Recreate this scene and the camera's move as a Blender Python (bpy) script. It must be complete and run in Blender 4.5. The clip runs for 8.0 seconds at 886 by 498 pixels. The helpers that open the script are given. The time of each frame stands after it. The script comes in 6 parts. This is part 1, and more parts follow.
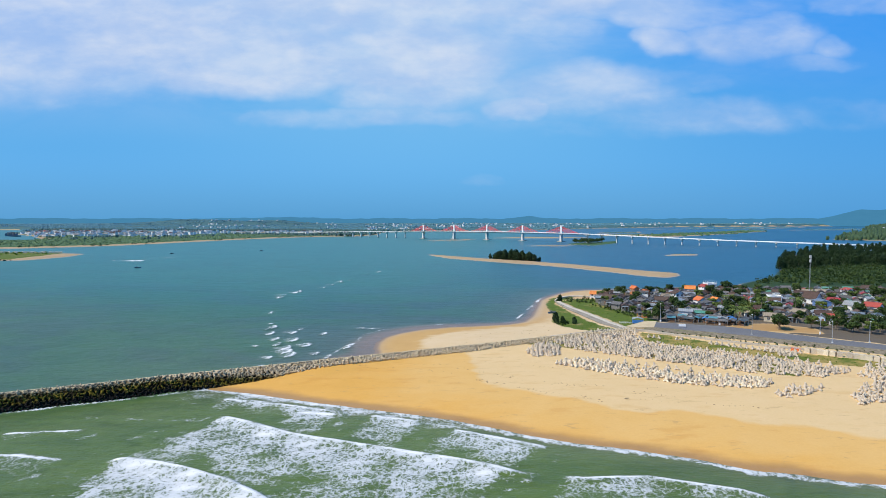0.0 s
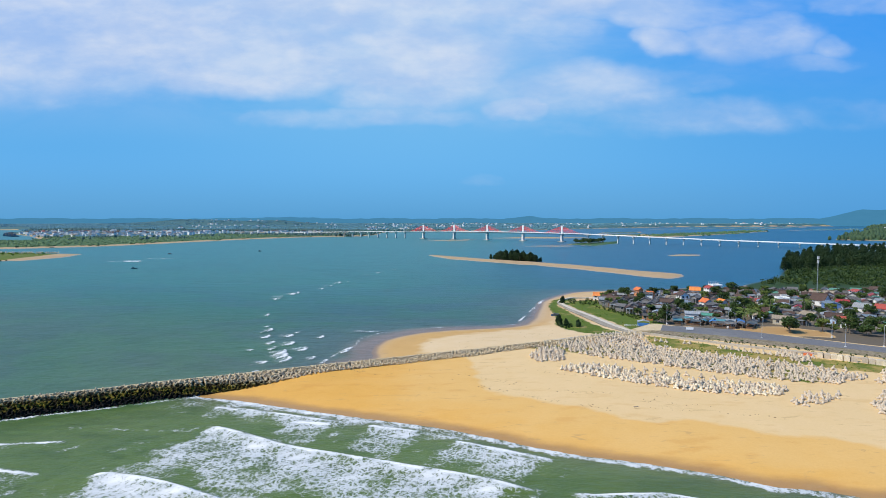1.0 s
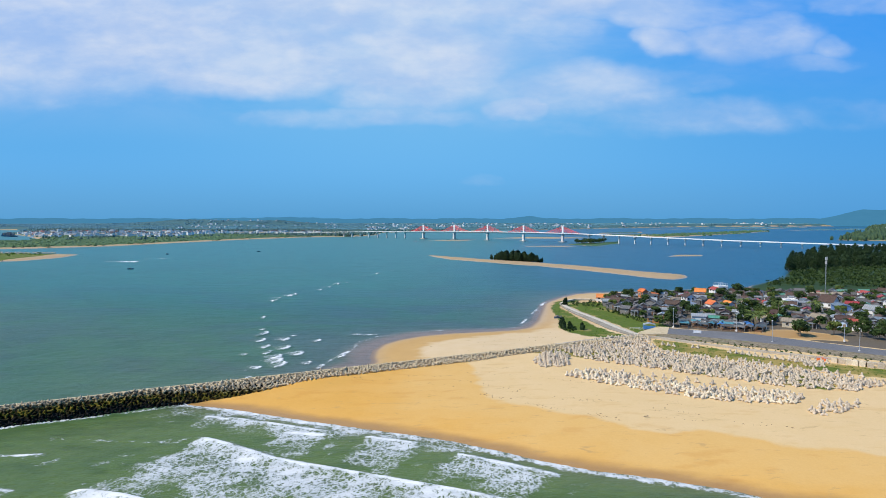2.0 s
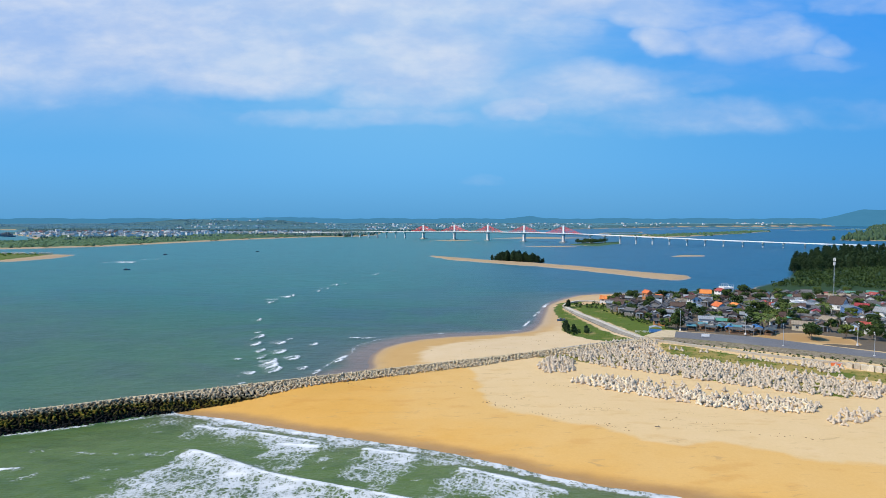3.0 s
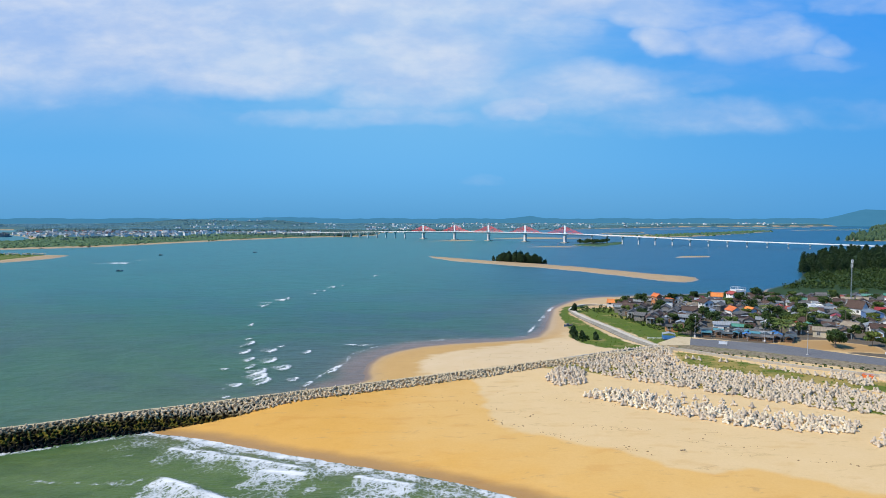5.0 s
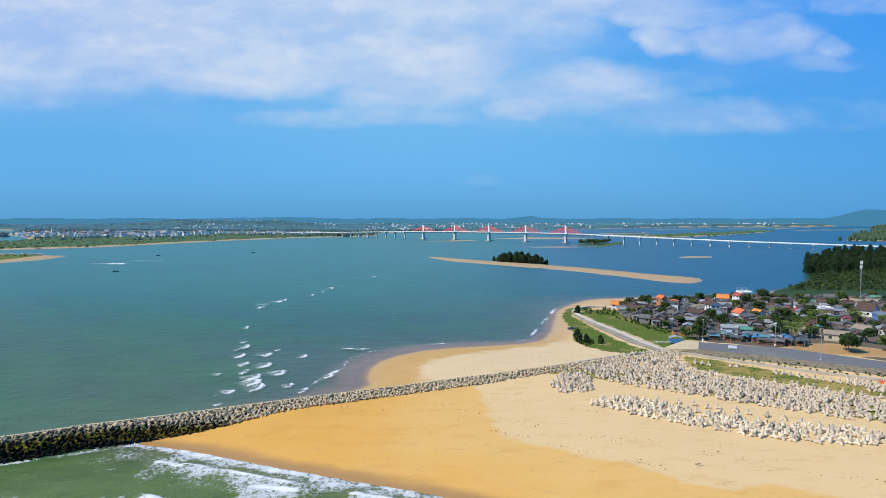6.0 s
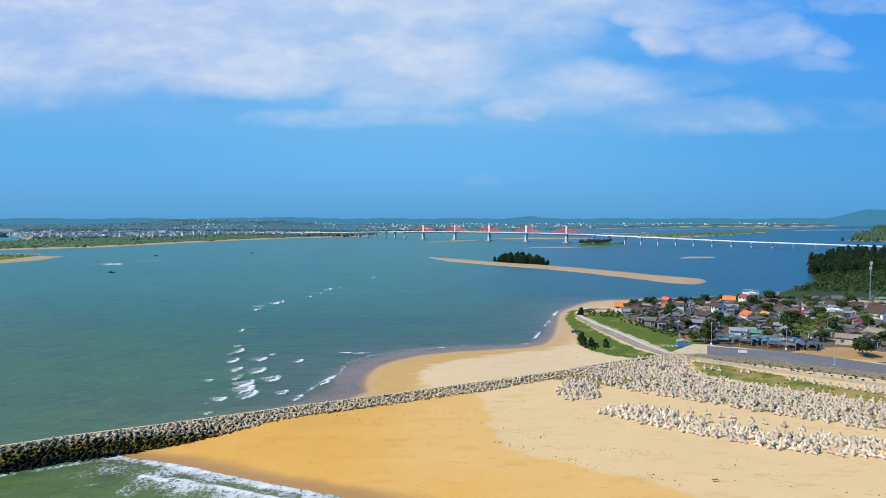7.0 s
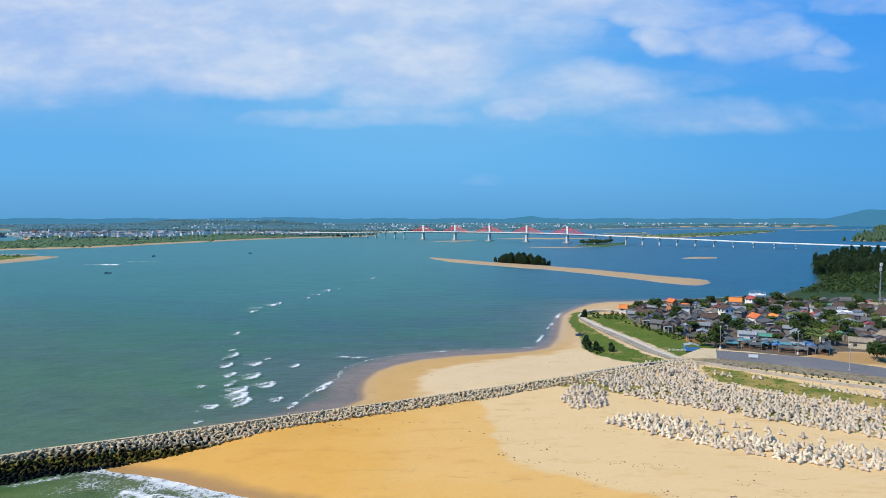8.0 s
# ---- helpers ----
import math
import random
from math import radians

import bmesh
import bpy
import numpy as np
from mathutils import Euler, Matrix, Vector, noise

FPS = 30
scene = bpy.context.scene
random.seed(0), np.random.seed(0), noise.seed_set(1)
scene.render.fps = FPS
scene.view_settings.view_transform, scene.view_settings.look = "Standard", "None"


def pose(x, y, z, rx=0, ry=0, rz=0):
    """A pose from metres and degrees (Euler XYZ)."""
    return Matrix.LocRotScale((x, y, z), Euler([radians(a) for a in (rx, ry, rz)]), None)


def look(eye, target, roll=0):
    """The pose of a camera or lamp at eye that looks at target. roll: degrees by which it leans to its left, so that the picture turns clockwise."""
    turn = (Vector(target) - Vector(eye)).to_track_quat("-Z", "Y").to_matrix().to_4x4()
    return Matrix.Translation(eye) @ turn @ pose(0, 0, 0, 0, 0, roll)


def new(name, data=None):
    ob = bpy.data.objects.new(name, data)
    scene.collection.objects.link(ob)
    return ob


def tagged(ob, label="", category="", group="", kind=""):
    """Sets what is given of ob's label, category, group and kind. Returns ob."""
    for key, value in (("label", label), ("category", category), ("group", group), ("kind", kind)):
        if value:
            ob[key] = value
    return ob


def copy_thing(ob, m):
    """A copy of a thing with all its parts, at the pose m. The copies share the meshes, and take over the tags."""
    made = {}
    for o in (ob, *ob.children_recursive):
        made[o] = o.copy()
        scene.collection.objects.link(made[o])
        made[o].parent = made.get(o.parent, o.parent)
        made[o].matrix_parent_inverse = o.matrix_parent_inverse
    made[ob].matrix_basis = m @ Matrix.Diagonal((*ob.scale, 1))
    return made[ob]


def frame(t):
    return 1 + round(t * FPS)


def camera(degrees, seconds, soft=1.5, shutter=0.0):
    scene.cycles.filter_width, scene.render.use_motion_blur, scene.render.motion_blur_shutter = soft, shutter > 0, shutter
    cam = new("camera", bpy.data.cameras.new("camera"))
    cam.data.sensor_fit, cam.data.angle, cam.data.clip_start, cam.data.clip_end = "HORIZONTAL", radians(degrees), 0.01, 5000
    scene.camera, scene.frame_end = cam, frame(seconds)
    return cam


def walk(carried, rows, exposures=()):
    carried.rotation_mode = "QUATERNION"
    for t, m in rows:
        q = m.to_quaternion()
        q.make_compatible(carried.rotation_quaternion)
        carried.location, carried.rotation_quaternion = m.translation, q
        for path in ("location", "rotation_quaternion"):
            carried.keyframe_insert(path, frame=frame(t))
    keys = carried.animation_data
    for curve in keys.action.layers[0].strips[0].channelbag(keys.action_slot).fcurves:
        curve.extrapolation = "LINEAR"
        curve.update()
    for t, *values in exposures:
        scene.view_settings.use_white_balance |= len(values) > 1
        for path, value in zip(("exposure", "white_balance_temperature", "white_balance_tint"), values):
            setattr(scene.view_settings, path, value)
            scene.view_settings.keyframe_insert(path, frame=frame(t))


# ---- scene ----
cam = camera(72, 8.0, soft=0.5)
TILT = 90 - 2.918
PATH = [(t, pose(-0.185 * (t - 4), 33.2 + 7.757 * (t - 4) + 0.027 * (t * (8 - t) - 16), 55 + 0.03 * (t - 4), TILT)) for t in (0.0, 1.0, 2.0, 3.0, 4.0, 5.0, 6.0, 7.0, 8.0)]
walk(cam, PATH)

# ---- light ----
SUN_ELEV, SUN_AZ = 48, -108   # degrees; azimuth from +y towards +x
scene.view_settings.exposure = 0.0
sun_way = Vector((math.sin(radians(SUN_AZ)) * math.cos(radians(SUN_ELEV)),
                  math.cos(radians(SUN_AZ)) * math.cos(radians(SUN_ELEV)), math.sin(radians(SUN_ELEV))))
lamp = bpy.data.lights.new("sun", "SUN")
lamp.energy, lamp.angle, lamp.color = 5.0, radians(0.6), (1.0, 0.93, 0.82)
sun = new("sun", lamp)
sun.matrix_basis = look(sun_way * 900, (0, 0, 0))


class Nodes:
    """A small writer of node trees."""

    def __init__(self, tree):
        self.tree = tree
        tree.nodes.clear()

    def add(self, kind, operation="", clamp=False):
        n = self.tree.nodes.new("ShaderNode" + kind)
        if operation:
            n.operation = operation
        if clamp:
            n.use_clamp = True
        return n

    def put(self, socket, value):
        if isinstance(value, bpy.types.NodeSocket):
            self.tree.links.new(value, socket)
        else:
            if socket.type == "RGBA" and isinstance(value, (int, float)):
                value = (value, value, value)
            socket.default_value = (*value, 1.0) if socket.type == "RGBA" and len(value) == 3 else value

    def math(self, op, a, b=0.0, c=0.0, clamp=False):
        n = self.add("Math", op, clamp)
        for s, v in zip(n.inputs, (a, b, c)):
            self.put(s, v)
        return n.outputs[0]

    def mix(self, fac, a, b, blend="MIX"):
        n = self.add("Mix")
        n.data_type, n.blend_type = "RGBA", blend
        self.put(n.inputs[0], fac), self.put(n.inputs[6], a), self.put(n.inputs[7], b)
        return n.outputs[2]

    def noise(self, vec, scale, detail=4.0, rough=0.55, distort=0.0):
        n = self.add("TexNoise")
        self.put(n.inputs["Vector"], vec)
        n.inputs["Scale"].default_value, n.inputs["Detail"].default_value = scale, detail
        n.inputs["Roughness"].default_value, n.inputs["Distortion"].default_value = rough, distort
        return n.outputs[0]

    def ramp(self, value, low, high, a=0.0, b=1.0, smooth=True):
        n = self.add("MapRange")
        n.interpolation_type = "SMOOTHSTEP" if smooth else "LINEAR"
        self.put(n.inputs[0], value)
        for i, v in zip((1, 2, 3, 4), (low, high, a, b)):
            self.put(n.inputs[i], v)
        return n.outputs[0]

    def scaled(self, vec, sx, sy, sz, turn=0.0):
        n = self.add("Mapping")
        self.put(n.inputs["Vector"], vec)
        n.inputs["Scale"].default_value = (sx, sy, sz)
        n.inputs["Rotation"].default_value = (0, 0, turn)
        return n.outputs[0]

    def attr(self, name):
        n = self.add("Attribute")
        n.attribute_name = name
        return n.outputs["Fac"]


# world: clear-air sky with a broken cloud sheet
world = bpy.data.worlds.new("sky")
scene.world = world
world.use_nodes = True
N = Nodes(world.node_tree)
sky = N.add("TexSky")
sky.sky_type, sky.sun_disc = "NISHITA", False
sky.sun_elevation, sky.sun_rotation = radians(SUN_ELEV), radians(SUN_AZ)
sky.air_density, sky.dust_density, sky.ozone_density = 1.0, 0.6, 2.5
direction = N.add("TexCoord").outputs["Generated"]
sep = N.add("SeparateXYZ")
N.put(sep.inputs[0], direction)
dx, dy, dz = sep.outputs
ahead = N.math("MAXIMUM", dy, 0.05)
side, rise = N.math("DIVIDE", dx, ahead), N.math("DIVIDE", dz, ahead)
angle = N.add("CombineXYZ")
N.put(angle.inputs[0], side), N.put(angle.inputs[1], rise)
wob = N.noise(angle.outputs[0], 5.0, 4.0, 0.6)
wob = N.math("SUBTRACT", wob, 0.5)
cover = 0.0
# (side, rise, half width, half height, weight) of the cloud masses over the river
for cx, cy, rx, ry, k in ((-0.59, 0.31, 0.48, 0.13, 1.0), (-0.30, 0.236, 0.32, 0.046, .9), (-0.68, 0.26, 0.24, 0.055, .8), (-0.17, 0.30, 0.40, 0.11, .95), (-0.05, 0.240, 0.20, 0.075, .95),
                          (0.08, 0.355, 0.28, 0.050, 1.0), (-0.12, 0.165, 0.26, 0.020, .55), (0.125, 0.178, 0.07, 0.026, .9), (0.20, 0.205, 0.22, 0.052, .66), (0.32, 0.165, 0.34, 0.045, .46),
                          (0.385, 0.340, 0.22, 0.040, .75), (0.50, 0.292, 0.12, 0.046, .78), (0.365, 0.29, 0.07, 0.032, .75), (0.625, 0.275, 0.055, 0.022, .55), (0.67, 0.345, 0.14, 0.022, .55),
                          (0.66, 0.172, 0.16, 0.032, .42), (0.39, 0.22, 0.10, 0.022, .45), (0.06, 0.057, 0.045, 0.014, .32), (-0.31, 0.166, .016, .010, .45), (0.59, 0.25, 0.11, 0.016, .45)):
    du = N.math("DIVIDE", N.math("SUBTRACT", N.math("ADD", side, N.math("MULTIPLY", wob, 0.16)), cx), rx)
    dv = N.math("DIVIDE", N.math("SUBTRACT", N.math("ADD", rise, N.math("MULTIPLY", wob, 0.06)), cy), ry)
    r2 = N.math("ADD", N.math("MULTIPLY", du, du), N.math("MULTIPLY", dv, dv))
    cover = N.math("MAXIMUM", cover, N.math("MULTIPLY", N.ramp(r2, 0.1, 1.5, 1.0, 0.0), k))
billow = N.noise(N.scaled(angle.outputs[0], 1, 2.6, 1, -0.1), 4.2, 9.0, 0.52, 0.2)
puffs = N.noise(N.scaled(angle.outputs[0], 1, 1.8, 1), 22.0, 6.0, 0.55, 0.3)
body = N.math("ADD", cover, N.math("ADD", N.math("MULTIPLY", N.math("SUBTRACT", billow, 0.5), 1.35), N.math("MULTIPLY", N.math("SUBTRACT", puffs, 0.5), 0.22)))
cloud = N.math("MULTIPLY", N.ramp(body, 0.10, 1.3), N.ramp(cover, 0.05, 0.35))
lit = N.noise(N.scaled(angle.outputs[0], 1, 2.6, 1), 5.5, 6.0, 0.55)
cloud_colour = N.mix(N.ramp(N.math("ADD", lit, N.math("MULTIPLY", puffs, 0.2)), 0.42, 0.80), (4.5, 5.9, 8.6), (7.2, 7.8, 8.9))
SKY_LOW, SKY_MID, SKY_HIGH, SKY_TOP = (0.72, 3.5, 7.0), (0.95, 4.2, 8.6), (0.35, 3.4, 9.4), (0.25, 1.5, 4.4)
clear = N.mix(N.ramp(rise, -0.01, 0.10), SKY_LOW, SKY_MID)
clear = N.mix(N.ramp(rise, 0.14, 0.33), clear, SKY_HIGH)
clear = N.mix(N.ramp(dz, 0.36, 0.75), clear, SKY_TOP)
clear = N.mix(0.10, clear, sky.outputs[0])
clear = N.mix(N.math("MULTIPLY", N.ramp(rise, -0.01, 0.14), N.ramp(N.math("ABSOLUTE", N.math("ADD", side, 0.06)), 0.6, 0.0, 0.0, 0.78)), clear, (1.7, 4.9, 8.6))
veil = N.math("MULTIPLY", N.math("MULTIPLY", N.ramp(rise, 0.11, 0.25), N.ramp(side, 0.75, 0.1, 0.12, 0.42)), N.ramp(N.noise(N.scaled(angle.outputs[0], 1, 3.0, 1, 0.15), 2.6, 6.0, 0.6, 0.5), 0.3, 0.75))
clear = N.mix(N.math("MULTIPLY", veil, N.ramp(dz, 0.55, 0.36)), clear, (5.6, 6.9, 8.8))
clear = N.mix(N.ramp(side, 0.15, 0.8, 0.0, 0.45), clear, N.mix(N.ramp(rise, 0.0, 0.3), (0.55, 3.0, 7.0), (0.25, 2.9, 8.6)))
full = N.mix(N.math("MULTIPLY", cloud, 0.9), clear, cloud_colour)
back = N.add("Background")
N.put(back.inputs[0], full)
back.inputs[1].default_value = 0.1
N.tree.links.new(back.outputs[0], N.add("OutputWorld").inputs[0])


# ---- materials ----
def material(name):
    m = bpy.data.materials.new(name)
    m.use_nodes = True
    n = Nodes(m.node_tree)
    shader = n.add("BsdfPrincipled")
    n.tree.links.new(shader.outputs[0], n.add("OutputMaterial").inputs[0])
    return m, n, shader


def bump(n, shader, height, strength, distance):
    b = n.add("Bump")
    b.inputs["Strength"].default_value, b.inputs["Distance"].default_value = strength, distance
    n.put(b.inputs["Height"], height)
    n.tree.links.new(b.outputs[0], shader.inputs["Normal"])


def surface(name, a, b, rough=0.8, grain=3.0, stain=0.25, dirt=None, metal=0.0, relief=0.02, vary=0.0, ribs=0.0, specular=0.4):
    """A weathered surface: fine grain between colours a and b, broad stains of colour dirt, and an own shade for each piece."""
    m, n, shader = material(name)
    place = n.add("NewGeometry").outputs["Position"]
    fine, wide = n.noise(place, grain, 6.0, 0.65), n.noise(place, stain, 5.0, 0.6)
    colour = n.mix(n.ramp(fine, 0.3, 0.7), a, b)
    if dirt:
        colour = n.mix(n.ramp(wide, 0.48, 0.75, 0.0, 0.75), colour, dirt)
    if vary:
        own = n.add("ObjectInfo").outputs["Random"]
        hsv = n.add("HueSaturation")
        n.put(hsv.inputs["Color"], colour)
        n.put(hsv.inputs["Value"], n.ramp(own, 0, 1, 1 - vary, 1 + vary, smooth=False))
        n.put(hsv.inputs["Hue"], n.ramp(own, 0, 1, 0.49, 0.51, smooth=False))
        colour = hsv.outputs[0]
    n.put(shader.inputs["Base Color"], colour)
    shader.inputs["Roughness"].default_value, shader.inputs["Metallic"].default_value = rough, metal
    shader.inputs["Specular IOR Level"].default_value = specular
    height = fine
    if ribs:
        local = n.add("TexCoord").outputs["Object"]
        wave = n.add("TexWave")
        wave.wave_type, wave.bands_direction = "BANDS", "Y"
        n.put(wave.inputs["Vector"], local)
        wave.inputs["Scale"].default_value = ribs
        height = n.math("ADD", n.math("MULTIPLY", wave.outputs["Fac"], 2.0), fine)
        n.put(shader.inputs["Base Color"], n.mix(n.math("MULTIPLY", wave.outputs["Fac"], 0.35), colour, n.mix(1.0, colour, (0.55, 0.55, 0.55), "MULTIPLY")))
    bump(n, shader, height, 0.6, relief)
    return m


def leafage(name, a, b):
    m, n, shader = material(name)
    geo = n.add("NewGeometry")
    own = n.add("ObjectInfo").outputs["Random"]
    spot = n.math("ADD", n.math("MULTIPLY", geo.outputs["Random Per Island"], 0.7), n.math("MULTIPLY", own, 0.3))
    colour = n.mix(spot, a, b)
    wide = n.noise(geo.outputs["Position"], 0.15, 3.0)
    colour = n.mix(n.ramp(wide, 0.45, 0.7, 0.0, 0.45), colour, (b[0] * 1.3, b[1] * 1.1, b[2] * 0.7))
    n.put(shader.inputs["Base Color"], colour)
    shader.inputs["Roughness"].default_value = 0.7
    shader.inputs["Specular IOR Level"].default_value = 0.2
    return m


M_CONCRETE = surface("pale_concrete", (0.62, 0.60, 0.56), (0.74, 0.72, 0.68), 0.85, 2.5, 0.5, (0.42, 0.40, 0.36), vary=0.12)
M_TETRA_DRY = surface("dry_cast_concrete", (0.53, 0.445, 0.32), (0.67, 0.575, 0.44), 0.92, 2.2, 0.35, (0.24, 0.21, 0.165), vary=0.2, specular=0.15)
M_WHITE = surface("white_paint", (0.78, 0.78, 0.76), (0.84, 0.84, 0.82), 0.6, 1.5, 0.2, (0.62, 0.60, 0.55))
M_RED = surface("red_cable_sheath", (0.62, 0.035, 0.04), (0.70, 0.06, 0.06), 0.5, 1.0, 0.1)
M_ASPHALT = surface("worn_asphalt", (0.115, 0.115, 0.12), (0.155, 0.155, 0.16), 0.9, 1.2, 0.06, (0.20, 0.19, 0.175))
M_PATH = surface("sandy_concrete_path", (0.36, 0.315, 0.25), (0.46, 0.41, 0.33), 0.9, 1.5, 0.3, (0.27, 0.235, 0.17))
M_STONE = surface("rubble_stone", (0.12, 0.095, 0.06), (0.27, 0.225, 0.15), 0.92, 0.9, 0.12, (0.11, 0.13, 0.04), relief=0.15)
# near black, to stand in for the shade deep between the tetrapods
M_DARK_STONE = surface("gap_shade_rubble", (0.012, 0.011, 0.009), (0.035, 0.031, 0.022), 0.9, 0.9, 0.12, relief=0.15, specular=0.1)
M_CREST = surface("sand_blown_concrete", (0.46, 0.36, 0.21), (0.58, 0.47, 0.30), 0.92, 1.5, 0.3, (0.34, 0.25, 0.13))
M_STEEL = surface("galvanised_steel", (0.50, 0.51, 0.52), (0.60, 0.61, 0.62), 0.45, 2.0, 0.3, metal=0.6)
M_GLASS = surface("dark_window_glass", (0.02, 0.025, 0.03), (0.035, 0.04, 0.045), 0.12, 1.0, 0.2, specular=0.6)
M_TRUNK = surface("bark", (0.16, 0.12, 0.08), (0.26, 0.21, 0.15), 0.95, 6.0, 0.8, relief=0.03)
M_LEAF = leafage("broad_leaf", (0.016, 0.036, 0.009), (0.050, 0.085, 0.019))
M_NEEDLE = leafage("casuarina_needle", (0.010, 0.025, 0.010), (0.030, 0.058, 0.018))
M_PALM = leafage("palm_leaf", (0.05, 0.09, 0.02), (0.12, 0.16, 0.04))
M_SHRUB = leafage("shrub_leaf", (0.07, 0.14, 0.015), (0.16, 0.24, 0.03))
# teal instead of leaf green: some haze is put into this colour
M_FAR = leafage("hazed_far_wood", (0.040, 0.095, 0.100), (0.070, 0.135, 0.120))
M_EAST = leafage("east_bank_leaf", (0.022, 0.056, 0.034), (0.056, 0.098, 0.046))
# distance haze painted into the leaf colour of the plain: pale blue
M_HAZE = leafage("hazed_plain_wood", (0.066, 0.180, 0.235), (0.098, 0.225, 0.275))
M_SHRUB_FAR = leafage("bank_scrub", (0.045, 0.10, 0.045), (0.10, 0.17, 0.07))


def tetra_wet():
    """Cast concrete with weed and damp from the tide up, and gap shade painted in: dark below, clean on the crest."""
    m, n, shader = material("tidal_shaded_concrete")
    place = n.add("NewGeometry").outputs["Position"]
    sep = n.add("SeparateXYZ")
    n.put(sep.inputs[0], place)
    fine, wide = n.noise(place, 2.4, 6.0, 0.65), n.noise(place, 0.6, 4.0)
    own = n.add("ObjectInfo").outputs["Random"]
    dry = n.mix(n.ramp(fine, 0.3, 0.7), (0.37, 0.295, 0.185), (0.60, 0.495, 0.335))
    weed = n.mix(n.ramp(wide, 0.42, 0.6), (0.020, 0.016, 0.006), (0.16, 0.125, 0.015))
    level = n.math("ADD", sep.outputs[2], n.math("MULTIPLY", n.math("SUBTRACT", wide, 0.5), 2.2))
    east = n.ramp(sep.outputs[0], -95, -40, 0.0, 2.4)
    # limits set above the weed's own height, to paint the gaps dark
    colour = n.mix(n.ramp(n.math("ADD", level, east), 2.9, 4.5), weed, dry)
    colour = n.mix(n.ramp(n.math("ADD", level, east), 1.0, 2.6), (0.008, 0.008, 0.007), colour)
    n.put(shader.inputs["Base Color"], colour)
    shader.inputs["Roughness"].default_value = 0.85
    shader.inputs["Specular IOR Level"].default_value = 0.12
    bump(n, shader, fine, 0.6, 0.04)
    return m


M_TETRA_WET = tetra_wet()


def ground_material():
    m, n, shader = material("sand_and_grass")
    place = n.add("NewGeometry").outputs["Position"]
    sep = n.add("SeparateXYZ")
    n.put(sep.inputs[0], place)
    fine, mid, wide = n.noise(place, 1.6, 6.0, 0.7), n.noise(place, 0.12, 5.0, 0.6), n.noise(n.scaled(place, 1, 2.2, 1, 0.42), 0.03, 4.0, 0.6)
    level = n.math("ADD", sep.outputs[2], n.math("MULTIPLY", n.math("SUBTRACT", wide, 0.5), 1.9))
    level = n.math("ADD", level, n.math("MULTIPLY", n.math("SUBTRACT", mid, 0.5), 0.35))
    lobes = n.noise(n.scaled(place, 1, 1.7, 1, 0.42), 0.085, 5.0, 0.55)
    dry = n.math("ADD", n.attr("dry"), n.math("MULTIPLY", n.math("SUBTRACT", lobes, 0.5), 9.0))
    soaked = n.math("ADD", n.attr("shore"), n.math("MULTIPLY", n.math("SUBTRACT", lobes, 0.5), 6.0))
    wet, gold = (0.38, 0.212, 0.068), n.mix(mid, (0.59, 0.31, 0.055), (0.65, 0.365, 0.09))
    damp = n.mix(mid, (0.61, 0.36, 0.10), (0.65, 0.41, 0.15))
    pale = n.mix(mid, (0.61, 0.43, 0.205), (0.66, 0.49, 0.27))
    sand = n.mix(n.ramp(n.math("ADD", dry, n.math("MULTIPLY", n.math("SUBTRACT", wide, 0.5), 50.0)), -42, -6), gold, damp)
    sand = n.mix(n.ramp(dry, -1.2, 1.6, 0.0, 0.92), sand, pale)
    sand = n.mix(n.ramp(soaked, 0.8, 6.0), wet, sand)
    sand = n.mix(n.ramp(fine, 0.25, 0.8, 0.0, 0.22), sand, n.mix(1.0, sand, (0.72, 0.68, 0.62), "MULTIPLY"))
    blot = n.noise(n.scaled(place, 1, 2.6, 1, 0.42), 0.07, 5.0, 0.6)
    sand = n.mix(n.ramp(blot, 0.55, 0.68, 0.0, 0.35), sand, n.mix(1.0, sand, (0.84, 0.70, 0.50), "MULTIPLY"))
    bank = n.math("SUBTRACT", n.math("MULTIPLY", n.math("SUBTRACT", sep.outputs[1], 239), 0.9), n.math("MULTIPLY", n.math("SUBTRACT", sep.outputs[0], 3.6), 0.436))
    inland = n.math("ADD", n.attr("shore"), n.math("MULTIPLY", n.math("SUBTRACT", lobes, 0.5), 14.0))
    inland = n.math("ADD", inland, n.ramp(sep.outputs[0], -10, 50, -6.0, 4.0))
    dull = n.mix(n.ramp(inland, 11, 17), n.mix(mid, (0.44, 0.265, 0.09), (0.52, 0.325, 0.12)), n.mix(mid, (0.56, 0.40, 0.21), (0.62, 0.48, 0.30)))
    dull = n.mix(n.ramp(sep.outputs[1], 300, 345, 0.0, 0.85), dull, n.mix(mid, (0.43, 0.285, 0.14), (0.50, 0.35, 0.19)))
    dull = n.mix(n.ramp(n.attr("shore"), 0.2, 3.0), (0.22, 0.14, 0.085), dull)
    sand = n.mix(n.ramp(bank, 0, 4), sand, dull)
    # tracks and old wrack lines
    wrack = n.noise(n.scaled(place, 1, 3.0, 1, 0.42), 0.13, 8.0, 0.72, 0.8)
    sand = n.mix(n.ramp(wrack, 0.57, 0.69, 0.0, 0.55), sand, (0.38, 0.245, 0.105))
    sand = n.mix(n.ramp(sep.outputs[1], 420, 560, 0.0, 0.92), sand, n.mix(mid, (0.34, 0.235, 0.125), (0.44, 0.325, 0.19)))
    grass = n.mix(n.noise(place, 0.4, 7.0, 0.75), (0.024, 0.062, 0.005), (0.135, 0.175, 0.011))
    grass = n.mix(n.ramp(n.noise(place, 0.09, 5.0, 0.65), 0.53, 0.72, 0.0, 0.75), grass, (0.34, 0.25, 0.09))
